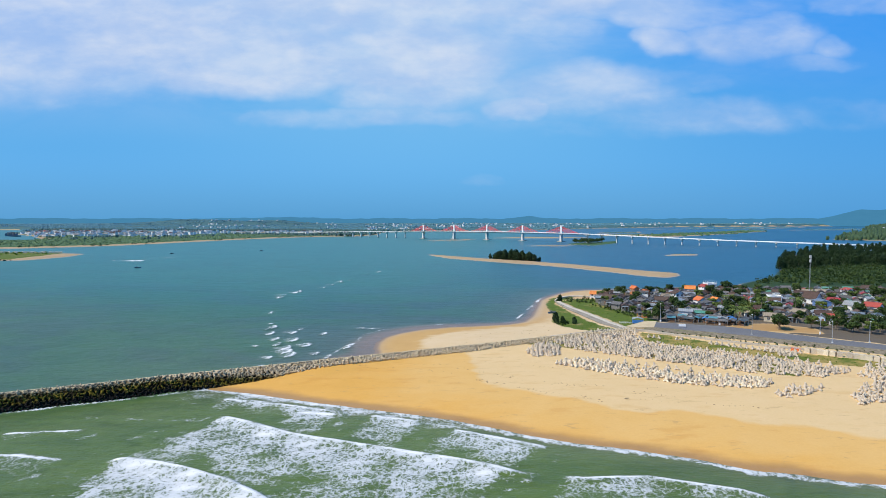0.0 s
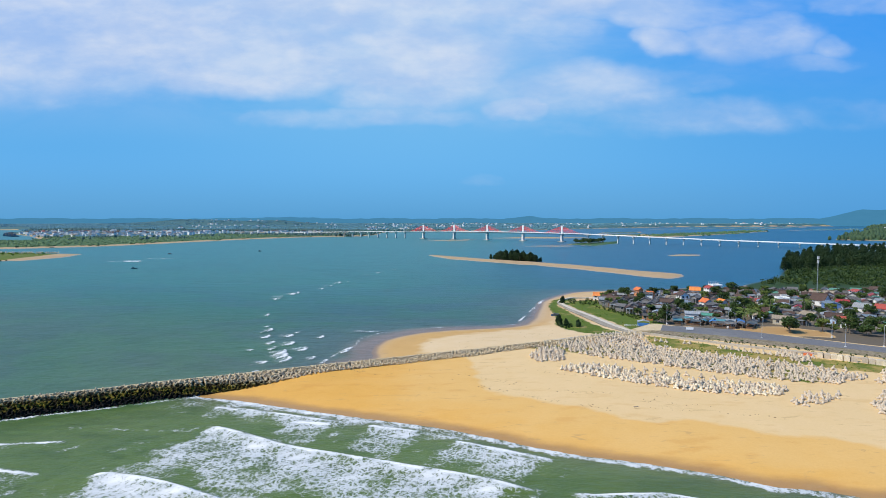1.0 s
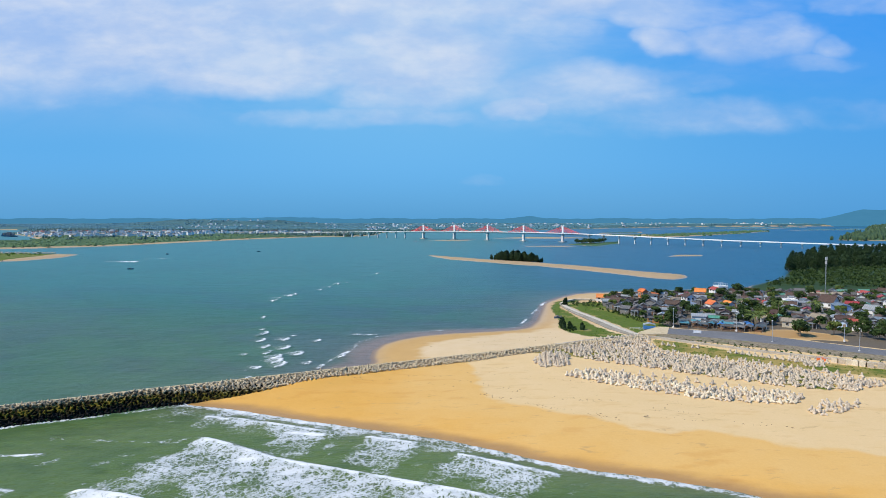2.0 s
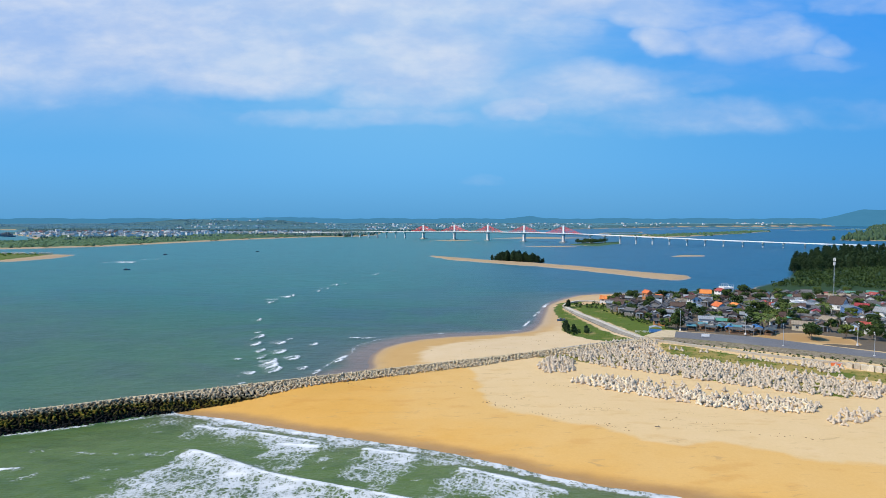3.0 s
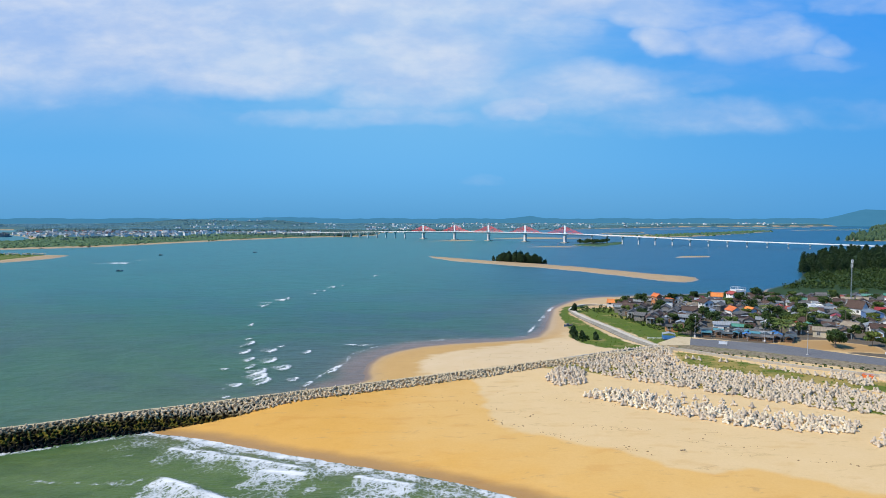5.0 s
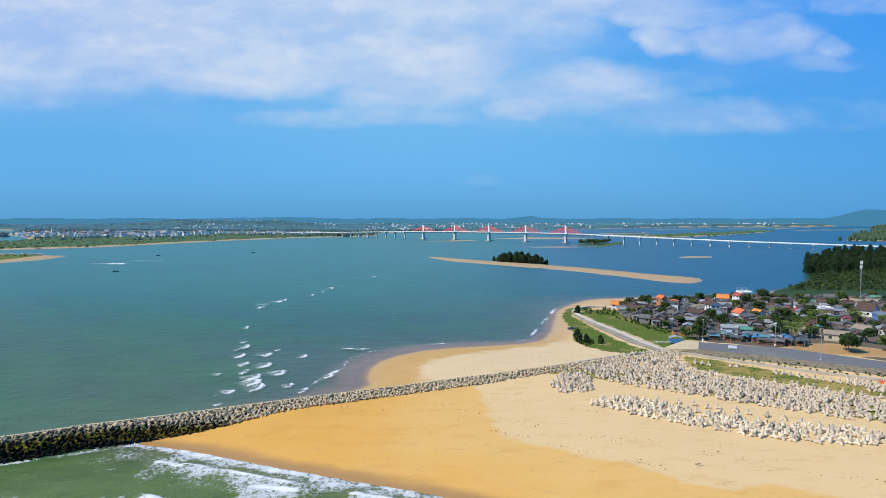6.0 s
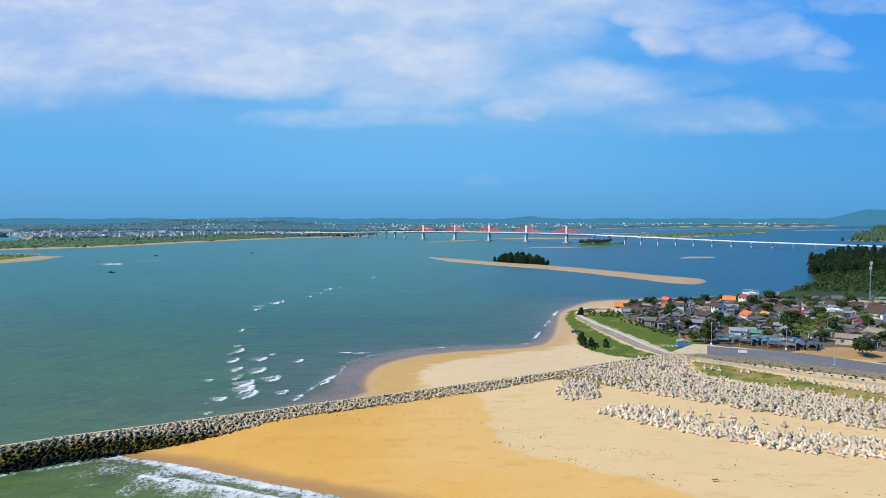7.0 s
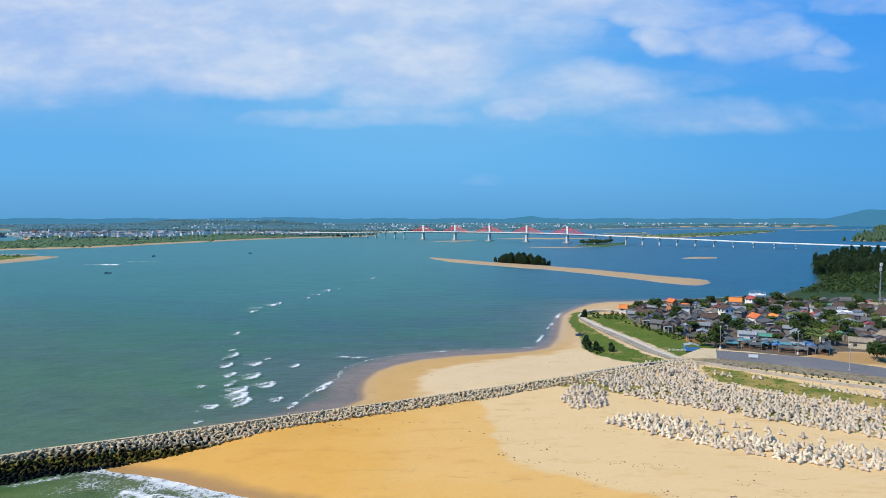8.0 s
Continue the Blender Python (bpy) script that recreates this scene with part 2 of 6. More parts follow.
    south = n.math("MULTIPLY", n.ramp(sep.outputs[1], 282, 266), n.ramp(n.noise(place, 0.11, 6.0, 0.7), 0.38, 0.58, 0.05, 0.85))
    grass = n.mix(south, grass, (0.34, 0.245, 0.07))
    edge = n.math("ADD", n.attr("grass"), n.math("MULTIPLY", n.math("SUBTRACT", n.noise(place, 0.16, 7.0, 0.75), 0.5), 1.9))
    colour = n.mix(n.ramp(edge, 0.35, 0.62), sand, grass)
    field = n.mix(n.noise(n.scaled(place, 1, 5.0, 1, -0.1), 0.03, 5.0, 0.6), (0.008, 0.026, 0.006), (0.035, 0.070, 0.013))
    meadow = n.mix(n.noise(n.scaled(place, 1, 3.0, 1, -0.1), 0.02, 6.0, 0.65), (0.022, 0.070, 0.030), (0.085, 0.150, 0.050))
    field = n.mix(n.ramp(sep.outputs[1], 980, 1080), field, meadow)
    # haze mixed into the field colour, bluer from 1300 to 2600 m
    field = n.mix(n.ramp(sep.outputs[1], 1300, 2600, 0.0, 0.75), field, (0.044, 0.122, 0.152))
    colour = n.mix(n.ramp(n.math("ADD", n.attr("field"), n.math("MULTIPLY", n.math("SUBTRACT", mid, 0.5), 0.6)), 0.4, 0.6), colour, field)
    dirt = n.mix(mid, (0.33, 0.195, 0.07), (0.42, 0.26, 0.11))
    colour = n.mix(n.attr("dirt"), colour, dirt)
    soil = n.mix(fine, (0.075, 0.06, 0.045), (0.16, 0.13, 0.09))
    colour = n.mix(n.ramp(n.math("ADD", n.attr("soil"), n.math("MULTIPLY", n.math("SUBTRACT", mid, 0.5), 0.6)), 0.4, 0.6), colour, soil)
    n.put(shader.inputs["Base Color"], colour)
    n.put(shader.inputs["Roughness"], n.ramp(sep.outputs[2], 0.1, 0.7, 0.40, 0.92))
    shader.inputs["Specular IOR Level"].default_value = 0.3
    bump(n, shader, n.math("ADD", fine, n.math("MULTIPLY", wrack, 2.0)), 0.28, 0.10)
    return m


def water_material():
    m, n, shader = material("river_and_sea_water")
    place = n.add("NewGeometry").outputs["Position"]
    sep = n.add("SeparateXYZ")
    n.put(sep.inputs[0], place)
    mid, wide = n.noise(place, 0.05, 5.0, 0.6), n.noise(n.scaled(place, 1, 2.5, 1, 0.3), 0.006, 4.0, 0.6)
    surf = n.mix(mid, (0.065, 0.115, 0.024), (0.120, 0.165, 0.044))
    river = n.mix(wide, (0.008, 0.086, 0.054), (0.022, 0.116, 0.066))
    drift = n.noise(n.scaled(place, 1, 1.6, 1, -0.5), 0.011, 4.0, 0.6, 0.8)
    river = n.mix(n.ramp(drift, 0.42, 0.60, 0.0, 0.75), river, (0.022, 0.072, 0.088))
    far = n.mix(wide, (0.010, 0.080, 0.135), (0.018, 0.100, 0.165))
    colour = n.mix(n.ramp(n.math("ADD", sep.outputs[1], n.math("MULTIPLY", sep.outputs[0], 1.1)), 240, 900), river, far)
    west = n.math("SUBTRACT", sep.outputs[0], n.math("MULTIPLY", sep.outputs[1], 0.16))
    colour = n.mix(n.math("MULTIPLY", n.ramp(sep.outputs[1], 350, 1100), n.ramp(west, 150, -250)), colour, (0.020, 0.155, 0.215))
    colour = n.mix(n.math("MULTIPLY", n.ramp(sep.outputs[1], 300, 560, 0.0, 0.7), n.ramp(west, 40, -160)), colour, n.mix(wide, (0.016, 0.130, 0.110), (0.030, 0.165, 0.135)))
    colour = n.mix(n.attr("surf"), colour, surf)
    colour = n.mix(n.math("MULTIPLY", n.attr("shoal"), 0.75), colour, (0.205, 0.155, 0.125))
    # dark and bright sides of the waves painted into the colour by noise
    chop_shade = n.noise(n.scaled(place, 0.6, 1.5, 1, 0.5), 0.035, 7.0, 0.66, 1.2)
    colour = n.mix(n.ramp(chop_shade, 0.42, 0.66, 0.0, 0.42), colour, n.mix(1.0, colour, (0.42, 0.50, 0.52), "MULTIPLY"))
    ripple_shade = n.noise(n.scaled(place, 0.6, 1.3, 1, 0.35), 0.22, 6.0, 0.68, 0.6)
    calm = n.ramp(sep.outputs[1], 220, 700, 1.0, 0.3)   # the far water shows no single ripples
    colour = n.mix(n.math("MULTIPLY", n.ramp(ripple_shade, 0.50, 0.68, 0.0, 0.38), calm), colour, n.mix(1.0, colour, (0.45, 0.52, 0.55), "MULTIPLY"))
    colour = n.mix(n.ramp(ripple_shade, 0.44, 0.30, 0.0, 0.14), colour, n.mix(0.5, colour, (0.16, 0.26, 0.24)))
    # lacy foam: bright cell walls where the mask is thin, closing up where it is thick
    warp = n.add("VectorMath", "ADD")
    wn = n.add("TexNoise")
    n.put(wn.inputs["Vector"], place)
    wn.inputs["Scale"].default_value = 0.5
    wn.inputs["Detail"].default_value = 4.0
    sc = n.add("VectorMath", "SCALE")
    n.put(sc.inputs[0], wn.outputs["Color"])
    sc.inputs["Scale"].default_value = 3.4
    n.put(warp.inputs[0], place), n.put(warp.inputs[1], sc.outputs[0])
    lace = None
    for scale, weight in ((0.62, 1.0), (1.5, 0.72)):
        v = n.add("TexVoronoi")
        v.feature = "DISTANCE_TO_EDGE"
        n.put(v.inputs["Vector"], n.scaled(warp.outputs[0], 1.0, 0.6, 1.0, 0.4))
        v.inputs["Scale"].default_value = scale
        line = n.math("MULTIPLY", n.ramp(v.outputs["Distance"], 0.0, 0.28, 1.0, 0.0), weight)
        lace = line if lace is None else n.math("MAXIMUM", lace, line)
    foam = n.attr("foam")
    spray = n.noise(place, 1.1, 6.0, 0.75)
    amount = n.math("ADD", n.math("MULTIPLY", foam, 1.15), n.math("ADD", n.math("MULTIPLY", lace, 0.50), n.math("MULTIPLY", n.math("SUBTRACT", spray, 0.5), 1.35)))
    white = n.math("MULTIPLY", n.ramp(amount, 0.66, 1.12), n.ramp(foam, 0.02, 0.18))
    colour = n.mix(white, colour, n.mix(n.ramp(foam, 0.55, 0.95), (0.50, 0.53, 0.54), (0.70, 0.71, 0.70)))
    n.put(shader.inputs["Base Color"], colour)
    n.put(shader.inputs["Roughness"], n.mix(white, 0.34, 0.85))
    shader.inputs["IOR"].default_value = 1.33
    shader.inputs["Specular IOR Level"].default_value = 0.28
    near = n.noise(n.scaled(place, 1, 1.9, 1, 0.42), 0.22, 6.0, 0.62, 0.4)
    chop = n.noise(n.scaled(place, 1, 2.4, 1, 0.3), 0.06, 5.0, 0.6)
    height = n.math("ADD", n.math("ADD", n.math("MULTIPLY", near, calm), n.math("MULTIPLY", chop, 2.2)), n.math("MULTIPLY", white, 0.5))
    bump(n, shader, height, 0.42, 0.8)
    return m


# ---- ground and water ----
def inside_distance(px, py, poly):
    """Signed distance to a closed outline, positive inside."""
    pts = np.array(poly, float)
    best = np.full(px.shape, 1e9)
    odd = np.zeros(px.shape, bool)
    for (ax, ay), (bx, by) in zip(pts, np.roll(pts, -1, 0)):
        ex, ey = bx - ax, by - ay
        k = np.clip(((px - ax) * ex + (py - ay) * ey) / (ex * ex + ey * ey + 1e-9), 0, 1)
        best = np.minimum(best, np.hypot(px - ax - k * ex, py - ay - k * ey))
        with np.errstate(divide="ignore", invalid="ignore"):
            odd ^= ((ay > py) != (by > py)) & (px < (bx - ax) * (py - ay) / (by - ay) + ax)
    return np.where(odd, best, -best)


def line_distance(px, py, pts):
    """Distance to an open line, the share of its length at the nearest point, and how far to its right the point lies."""
    best, share, side_of = np.full(px.shape, 1e9), np.zeros(px.shape), np.zeros(px.shape)
    n = len(pts) - 1
    for i in range(n):
        (ax, ay), (bx, by) = pts[i], pts[i + 1]
        ex, ey = bx - ax, by - ay
        k = np.clip(((px - ax) * ex + (py - ay) * ey) / (ex * ex + ey * ey + 1e-9), 0, 1)
        d = np.hypot(px - ax - k * ex, py - ay - k * ey)
        share = np.where(d < best, (i + k) / n, share)
        side_of = np.where(d < best, -((py - ay) * ex - (px - ax) * ey) / math.hypot(ex, ey), side_of)
        best = np.minimum(best, d)
    return best, share, side_of


def smooth(v, low, high):
    k = np.clip((v - low) / (high - low), 0, 1)
    return k * k * (3 - 2 * k)


def waver(px, py, size, seed):
    """Cheap smooth noise of about -1 to 1."""
    rng = np.random.RandomState(seed)
    total = np.zeros(px.shape)
    for k in range(7):
        a, f = rng.uniform(0, 2 * math.pi), (1.7 ** (k % 4)) / size
        total += np.sin((px * math.cos(a) + py * math.sin(a)) * f * 2 * math.pi + rng.uniform(0, 6.3)) / (1 + k % 4)
    return total / 3.2


SEA_LINE = [(-76, 195), (-70, 193.4), (-62, 191), (-53, 187.4), (-45, 184), (-36, 180.2), (-28, 177.4), (-20, 174), (-7, 169.5), (3, 165), (14, 159), (21, 154), (33, 148), (45, 144),
            (58, 138.5), (68, 132), (77, 129.8), (85, 126), (93, 124.5)]
RIVER_LINE = [(112, 463), (97, 456.5), (82, 437), (71, 418), (65, 405), (57, 370), (50, 340), (43, 321), (34, 314), (17, 309), (4, 306), (-10, 299.5), (-20, 290), (-26, 280), (-28.5, 267), (-28, 255), (-26, 247)]
# where the wavelets break off the river beach, and the foot of the dry upper beach
LAP_LINE = [(70, 424), (62, 398), (54, 374), (43, 338), (37, 321), (15, 318), (-4, 313), (-20, 305.5), (-30, 298), (-37.5, 284), (-37, 270), (-42, 256), (-45, 241)]
DRY_LINE = [(10, 240), (11, 212), (13, 194), (24, 186.5), (35, 179.5), (45, 172), (53, 166), (56, 163.5), (61, 166.5), (65, 168), (69, 166.5), (73, 161.5), (78, 157.5), (90, 154.5), (107, 145.5), (150, 120), (300, 40)]
MAINLAND = SEA_LINE + [(250, 58), (600, -90), (2600, -900), (6500, -900), (6500, 980), (1000, 1000), (640, 1010), (520, 900), (433, 780), (368, 659), (311, 572),
                       (247, 506), (235, 488), (212, 492), (155, 470)] + RIVER_LINE + [(-40, 224), (-60, 212)]
EAST_BANK = [(972, 1522), (1230, 1850), (1640, 2360), (2450, 3450), (3300, 4600), (6500, 5600), (6500, 1300), (1500, 1380), (1100, 1440)]
SOUTH_BANK = [(-6500, 1050), (-900, 1062), (-771, 1089), (-718, 1125), (-643, 1205), (-592, 1340), (-514, 1540), (-427, 1700), (-330, 1790), (-250, 1830),
              (-210, 1960), (-230, 2300), (100, 2650), (450, 2850), (900, 3250), (1400, 3650), (2900, 4150), (6500, 5600), (6500, 7000), (-6500, 7000), (-6500, 3500), (-1812, 2735),
              (-1599, 2234), (-1230, 1830), (-1020, 1560), (-1000, 1440), (-1400, 1500), (-6500, 1600)]
SANDBAR = [(-24, 920), (12, 878), (66, 815), (115, 769), (155, 718), (181, 680), (203, 644), (224, 616), (233, 600), (226, 577), (206, 556), (195, 568), (183, 590), (165, 628), (142, 666), (106, 716), (62, 760), (12, 822), (-10, 870)]
ISLET = [(259, 1270), (300, 1330), (345, 1350), (414, 1440), (378, 1325), (300, 1210)]
SPIT = [(-2000, 1000), (-675, 960), (-545, 930), (-528, 850), (-540, 790), (-620, 760), (-2000, 700)]
BARS = ([(-45, 1475), (20, 1530), (85, 1555), (60, 1500)], [(150, 1190), (200, 1215), (262, 1205), (240, 1185)], [(322, 885), (345, 922), (388, 922), (372, 895)],
        [(540, 2150), (600, 2300), (790, 2450), (730, 2250)], [(560, 1760), (640, 1990), (1050, 2350), (1420, 2760), (1330, 2500), (860, 1960), (700, 1800)],
        [(130, 1660), (240, 1760), (420, 1700), (300, 1640)], [(950, 2900), (1500, 3300), (2200, 3650), (1700, 3150)], [(1500, 2700), (1900, 3000), (2300, 3100), (1900, 2800)],
        [(470, 1850), (560, 2080), (700, 2100), (620, 1900)])
GRASS = ([(71, 387), (72, 361), (74, 327), (79, 296), (84, 285), (74, 284), (66, 288), (60, 299), (57, 313), (62, 340), (66, 387), (74, 412), (86, 420), (92, 414)],
         [(77, 396), (80, 360), (86, 325), (90, 294), (106, 300), (114, 318), (106, 345), (102, 385), (96, 402)],
         [(90, 279), (103, 266), (114, 253), (122, 242), (150, 226), (190, 200), (186, 190), (140, 216), (120, 228), (100, 243), (87, 258)],
         [(38, 263.5), (53, 273), (72, 283), (84, 287), (88, 283), (80, 276), (54, 264.5)], [(36, 252), (58, 262), (80, 250), (100, 231), (130, 210), (118, 200), (90, 216), (60, 240)],
         [(242, 494), (262, 516), (300, 556), (330, 562), (300, 505), (262, 487)],
         [(-2000, 985), (-690, 955), (-572, 925), (-560, 850), (-562, 792), (-640, 772), (-2000, 720)])
TOWN = [(108, 322), (104, 350), (101, 392), (106, 414), (132, 427), (170, 434), (236, 441), (290, 437), (330, 432), (520, 420), (700, 100), (400, 90), (190, 245), (150, 278), (112, 306)]
FIELD = [(112, 432), (135, 458), (160, 468), (212, 488), (236, 484), (252, 510), (314, 576), (371, 663), (436, 784), (526, 902), (640, 1000), (6400, 960), (6400, -300), (900, 0), (520, 420), (330, 432), (236, 441), (170, 434), (132, 427)]
DIRT = [(128, 286), (150, 300), (162, 300), (176, 286), (172, 272), (154, 277)]


def sheet_grid(rows, cols, wide, ys):
    u = np.linspace(-1, 1, cols)
    u = np.sign(u) * (0.62 * np.abs(u) + 0.38 * np.abs(u) ** 3)
    half = np.maximum(wide, 1.45 * ys)
    return u[None, :] * half[:, None], np.repeat(ys[:, None], cols, 1)


def sheet(name, gx, gy, gz, mat, masks):
    r, c = gx.shape
    me = bpy.data.meshes.new(name)
    idx = np.arange(r * c).reshape(r, c)
    faces = np.stack((idx[:-1, :-1], idx[:-1, 1:], idx[1:, 1:], idx[1:, :-1]), -1).reshape(-1, 4)
    me.from_pydata(np.stack((gx, gy, gz), -1).reshape(-1, 3).tolist(), [], faces.tolist())
    for key, value in masks.items():
        me.attributes.new(key, "FLOAT", "POINT").data.foreach_set("value", value.reshape(-1).astype(np.float32))
    me.materials.append(mat)
    me.polygons.foreach_set("use_smooth", np.ones(len(faces), bool))
    return new(name, me)


def land_height(px, py):
    d = inside_distance(px, py, MAINLAND)
    wobble = waver(px, py, 40, 3)
    river_side = smooth((py - 239) * 0.90 - (px - 3.6) * 0.436, 0, 12) * smooth(py, 430, 380)
    z = np.where(d > 0, 3.0 * (1 - np.exp(-np.maximum(d, 0) / (26 + 12 * river_side))), (0.07 - 0.045 * river_side) * d)
    # sand blown up against the seaward face of the breakwater
    off = (py - 239.2) * 0.90 - (px - 4) * 0.436
    z = np.where((d > 0) & (px < 60), np.maximum(z, 2.65 * smooth(px, -72, -38) * smooth(d, 0, 7) * np.exp(-(off / np.where(off < 0, 13, 2.5)) ** 2)), z)
    for poly, top, run in ((EAST_BANK, 4, 40), (SOUTH_BANK, 4, 25), (SANDBAR, 1.3, 6), (ISLET, 2, 4), (SPIT, 2.5, 20)):
        e = inside_distance(px, py, poly) + waver(px, py, 60, 8) * 2.5
        z = np.maximum(z, np.where(e > 0, top * (1 - np.exp(-np.maximum(e, 0) / run)), 0.06 * e))
    for poly in BARS:
        e = inside_distance(px, py, poly) + waver(px, py, 90, 5) * 4
        z = np.maximum(z, np.where(e > 0, 1.2 * (1 - np.exp(-np.maximum(e, 0) / 8)), 0.05 * e))
    z = np.where(z > 0.6, z + 0.12 * wobble * np.clip(d / 30, 0, 1), z)
    # the land swells towards the hills
    r = np.hypot(px, py)
    z = z + 12 * smooth(r, 2600, 4300) * smooth(z, 1, 3)
    for hx, hy, hz, rx, ry in ((-1530, 3800, 22, 300, 260), (-1000, 3700, 17, 180, 150), (-1300, 3700, 10, 600, 200)):
        z = z + hz * np.exp(-((px - hx) / rx) ** 2 - ((py - hy) / ry) ** 2)
    return np.maximum(z, -7)


ys = np.concatenate(([-1500, -600, -250, -80], np.geomspace(20, 4900, 470) ))
gx, gy = sheet_grid(0, 460, 700, ys)
gz = land_height(gx, gy)
gmask = np.zeros(gx.shape)
for poly in GRASS:
    gmask = np.maximum(gmask, smooth(inside_distance(gx, gy, poly), -3, 3))
bank = np.maximum(inside_distance(gx, gy, SOUTH_BANK), inside_distance(gx, gy, EAST_BANK))
far_field = np.maximum(smooth(bank, 12, 26), smooth(gy, 1900, 2000) * smooth(gz, 0.7, 1.1))
far_field = np.maximum(far_field, smooth(inside_distance(gx, gy, FIELD), -4, 3))
far_field = np.maximum(far_field, smooth(inside_distance(gx, gy, ISLET), -6, 0))
soil = np.maximum(smooth(inside_distance(gx, gy, TOWN), -4, 4), 0)
soil = soil * (1 - smooth(inside_distance(gx, gy, DIRT), -3, 3))
dry_d, _, dry_side = line_distance(gx, gy, DRY_LINE)
dry = np.where(dry_side > 0, -dry_d, dry_d)   # metres up the beach from the edge of the dry sand
shore = inside_distance(gx, gy, MAINLAND)
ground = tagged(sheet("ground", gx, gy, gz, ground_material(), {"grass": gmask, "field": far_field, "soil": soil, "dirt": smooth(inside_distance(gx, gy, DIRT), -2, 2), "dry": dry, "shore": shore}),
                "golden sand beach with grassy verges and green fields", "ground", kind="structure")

# breaking waves, each from the breakwater's side on: the line of the crest, height, width of the foam that trails it, its strength
BREAKERS = (([(-64, 169), (-58, 166), (-52, 162.5), (-45, 158), (-38, 153.5), (-30, 150), (-18, 145.5), (-8, 141.5), (4, 137), (14, 132), (24, 127)], 0.85, 32, 0.60),
            ([(-76, 136), (-70, 136.5), (-62, 134.5), (-53, 130.5), (-44, 125.5), (-36, 119), (-28, 112)], 1.0, 26, 0.68),
            ([(-60, 182.5), (-54, 181), (-45, 177.5), (-35, 173.5), (-24, 169.5)], 0.4, 8, 0.55),
            ([(-20, 168), (-12, 165.5), (-4, 163)], 0.4, 21, 0.58),
            ([(2, 157.5), (10, 153.5), (18, 149), (27, 144)], 0.35, 20, 0.56),
            ([(25, 128.5), (30, 127), (38, 127.5), (44, 127.8), (51, 125), (60, 121.5), (70, 114)], 0.6, 11, 0.5),
            ([(-66, 183.5), (-62, 183), (-57, 179.5)], 0.2, 11, 0.55), ([(-42, 171), (-35, 170), (-28, 168.5)], 0.1, 22, 0.52),
            ([(-112, 154), (-102, 155.5), (-90, 157)], 0.12, 6, 0.26), ([(-110, 140), (-98, 140), (-84, 137)], 0.15, 11, 0.34))
# short breakers over the bar in the river mouth: place, length of the crest, length of the trail
BAR_BREAKERS = ((-105, 450, 16, 13), (-110, 421, 10, 11), (-98, 350, 9, 5), (-83, 303, 13, 4.5), (-80, 289, 9, 5), (-74, 275, 8, 5), (-65, 273, 11, 7), (-70, 264, 8, 6), (-64, 256, 10, 9), (-59, 243, 11, 8),
                (-67, 239, 5, 8), (-79, 260, 4, 4), (-66.5, 226, 4, 4), (-69, 300, 4, 2.5), (-93, 481, 9, 6), (-86, 520, 16, 7), (-80, 534, 12, 6), (-72, 598, 12, 7), (-62, 618, 12, 6), (-50, 652, 12, 7),
                (-88, 316, 5, 4), (-55, 288, 7, 3), (-39, 258, 8, 2.5), (-44, 240, 7, 2.5), (-57, 262, 9, 12), (-62, 249, 10, 13), (-70, 291, 8, 9), (-50, 246, 6, 4), (-112, 434, 10, 18), (-90, 500, 9, 10))
SWELLS = list(BREAKERS) + [([(x - 0.12 * a, y + 0.55 * a), (x, y + 0.15 * a), (x - 0.04 * a, y - 0.15 * a), (x - 0.3 * a, y - 0.5 * a)], 0.05 * a, w, 0.44) for x, y, a, w in BAR_BREAKERS]
SWELLS += [([(-44, 304), (-36, 302), (-29, 303)], 0.25, 3, 0.5), ([(-425, 790), (-400, 783), (-378, 782)], 0.6, 14, 0.6), ([(-405, 842), (-378, 836), (-350, 838)], 0.6, 10, 0.55)]


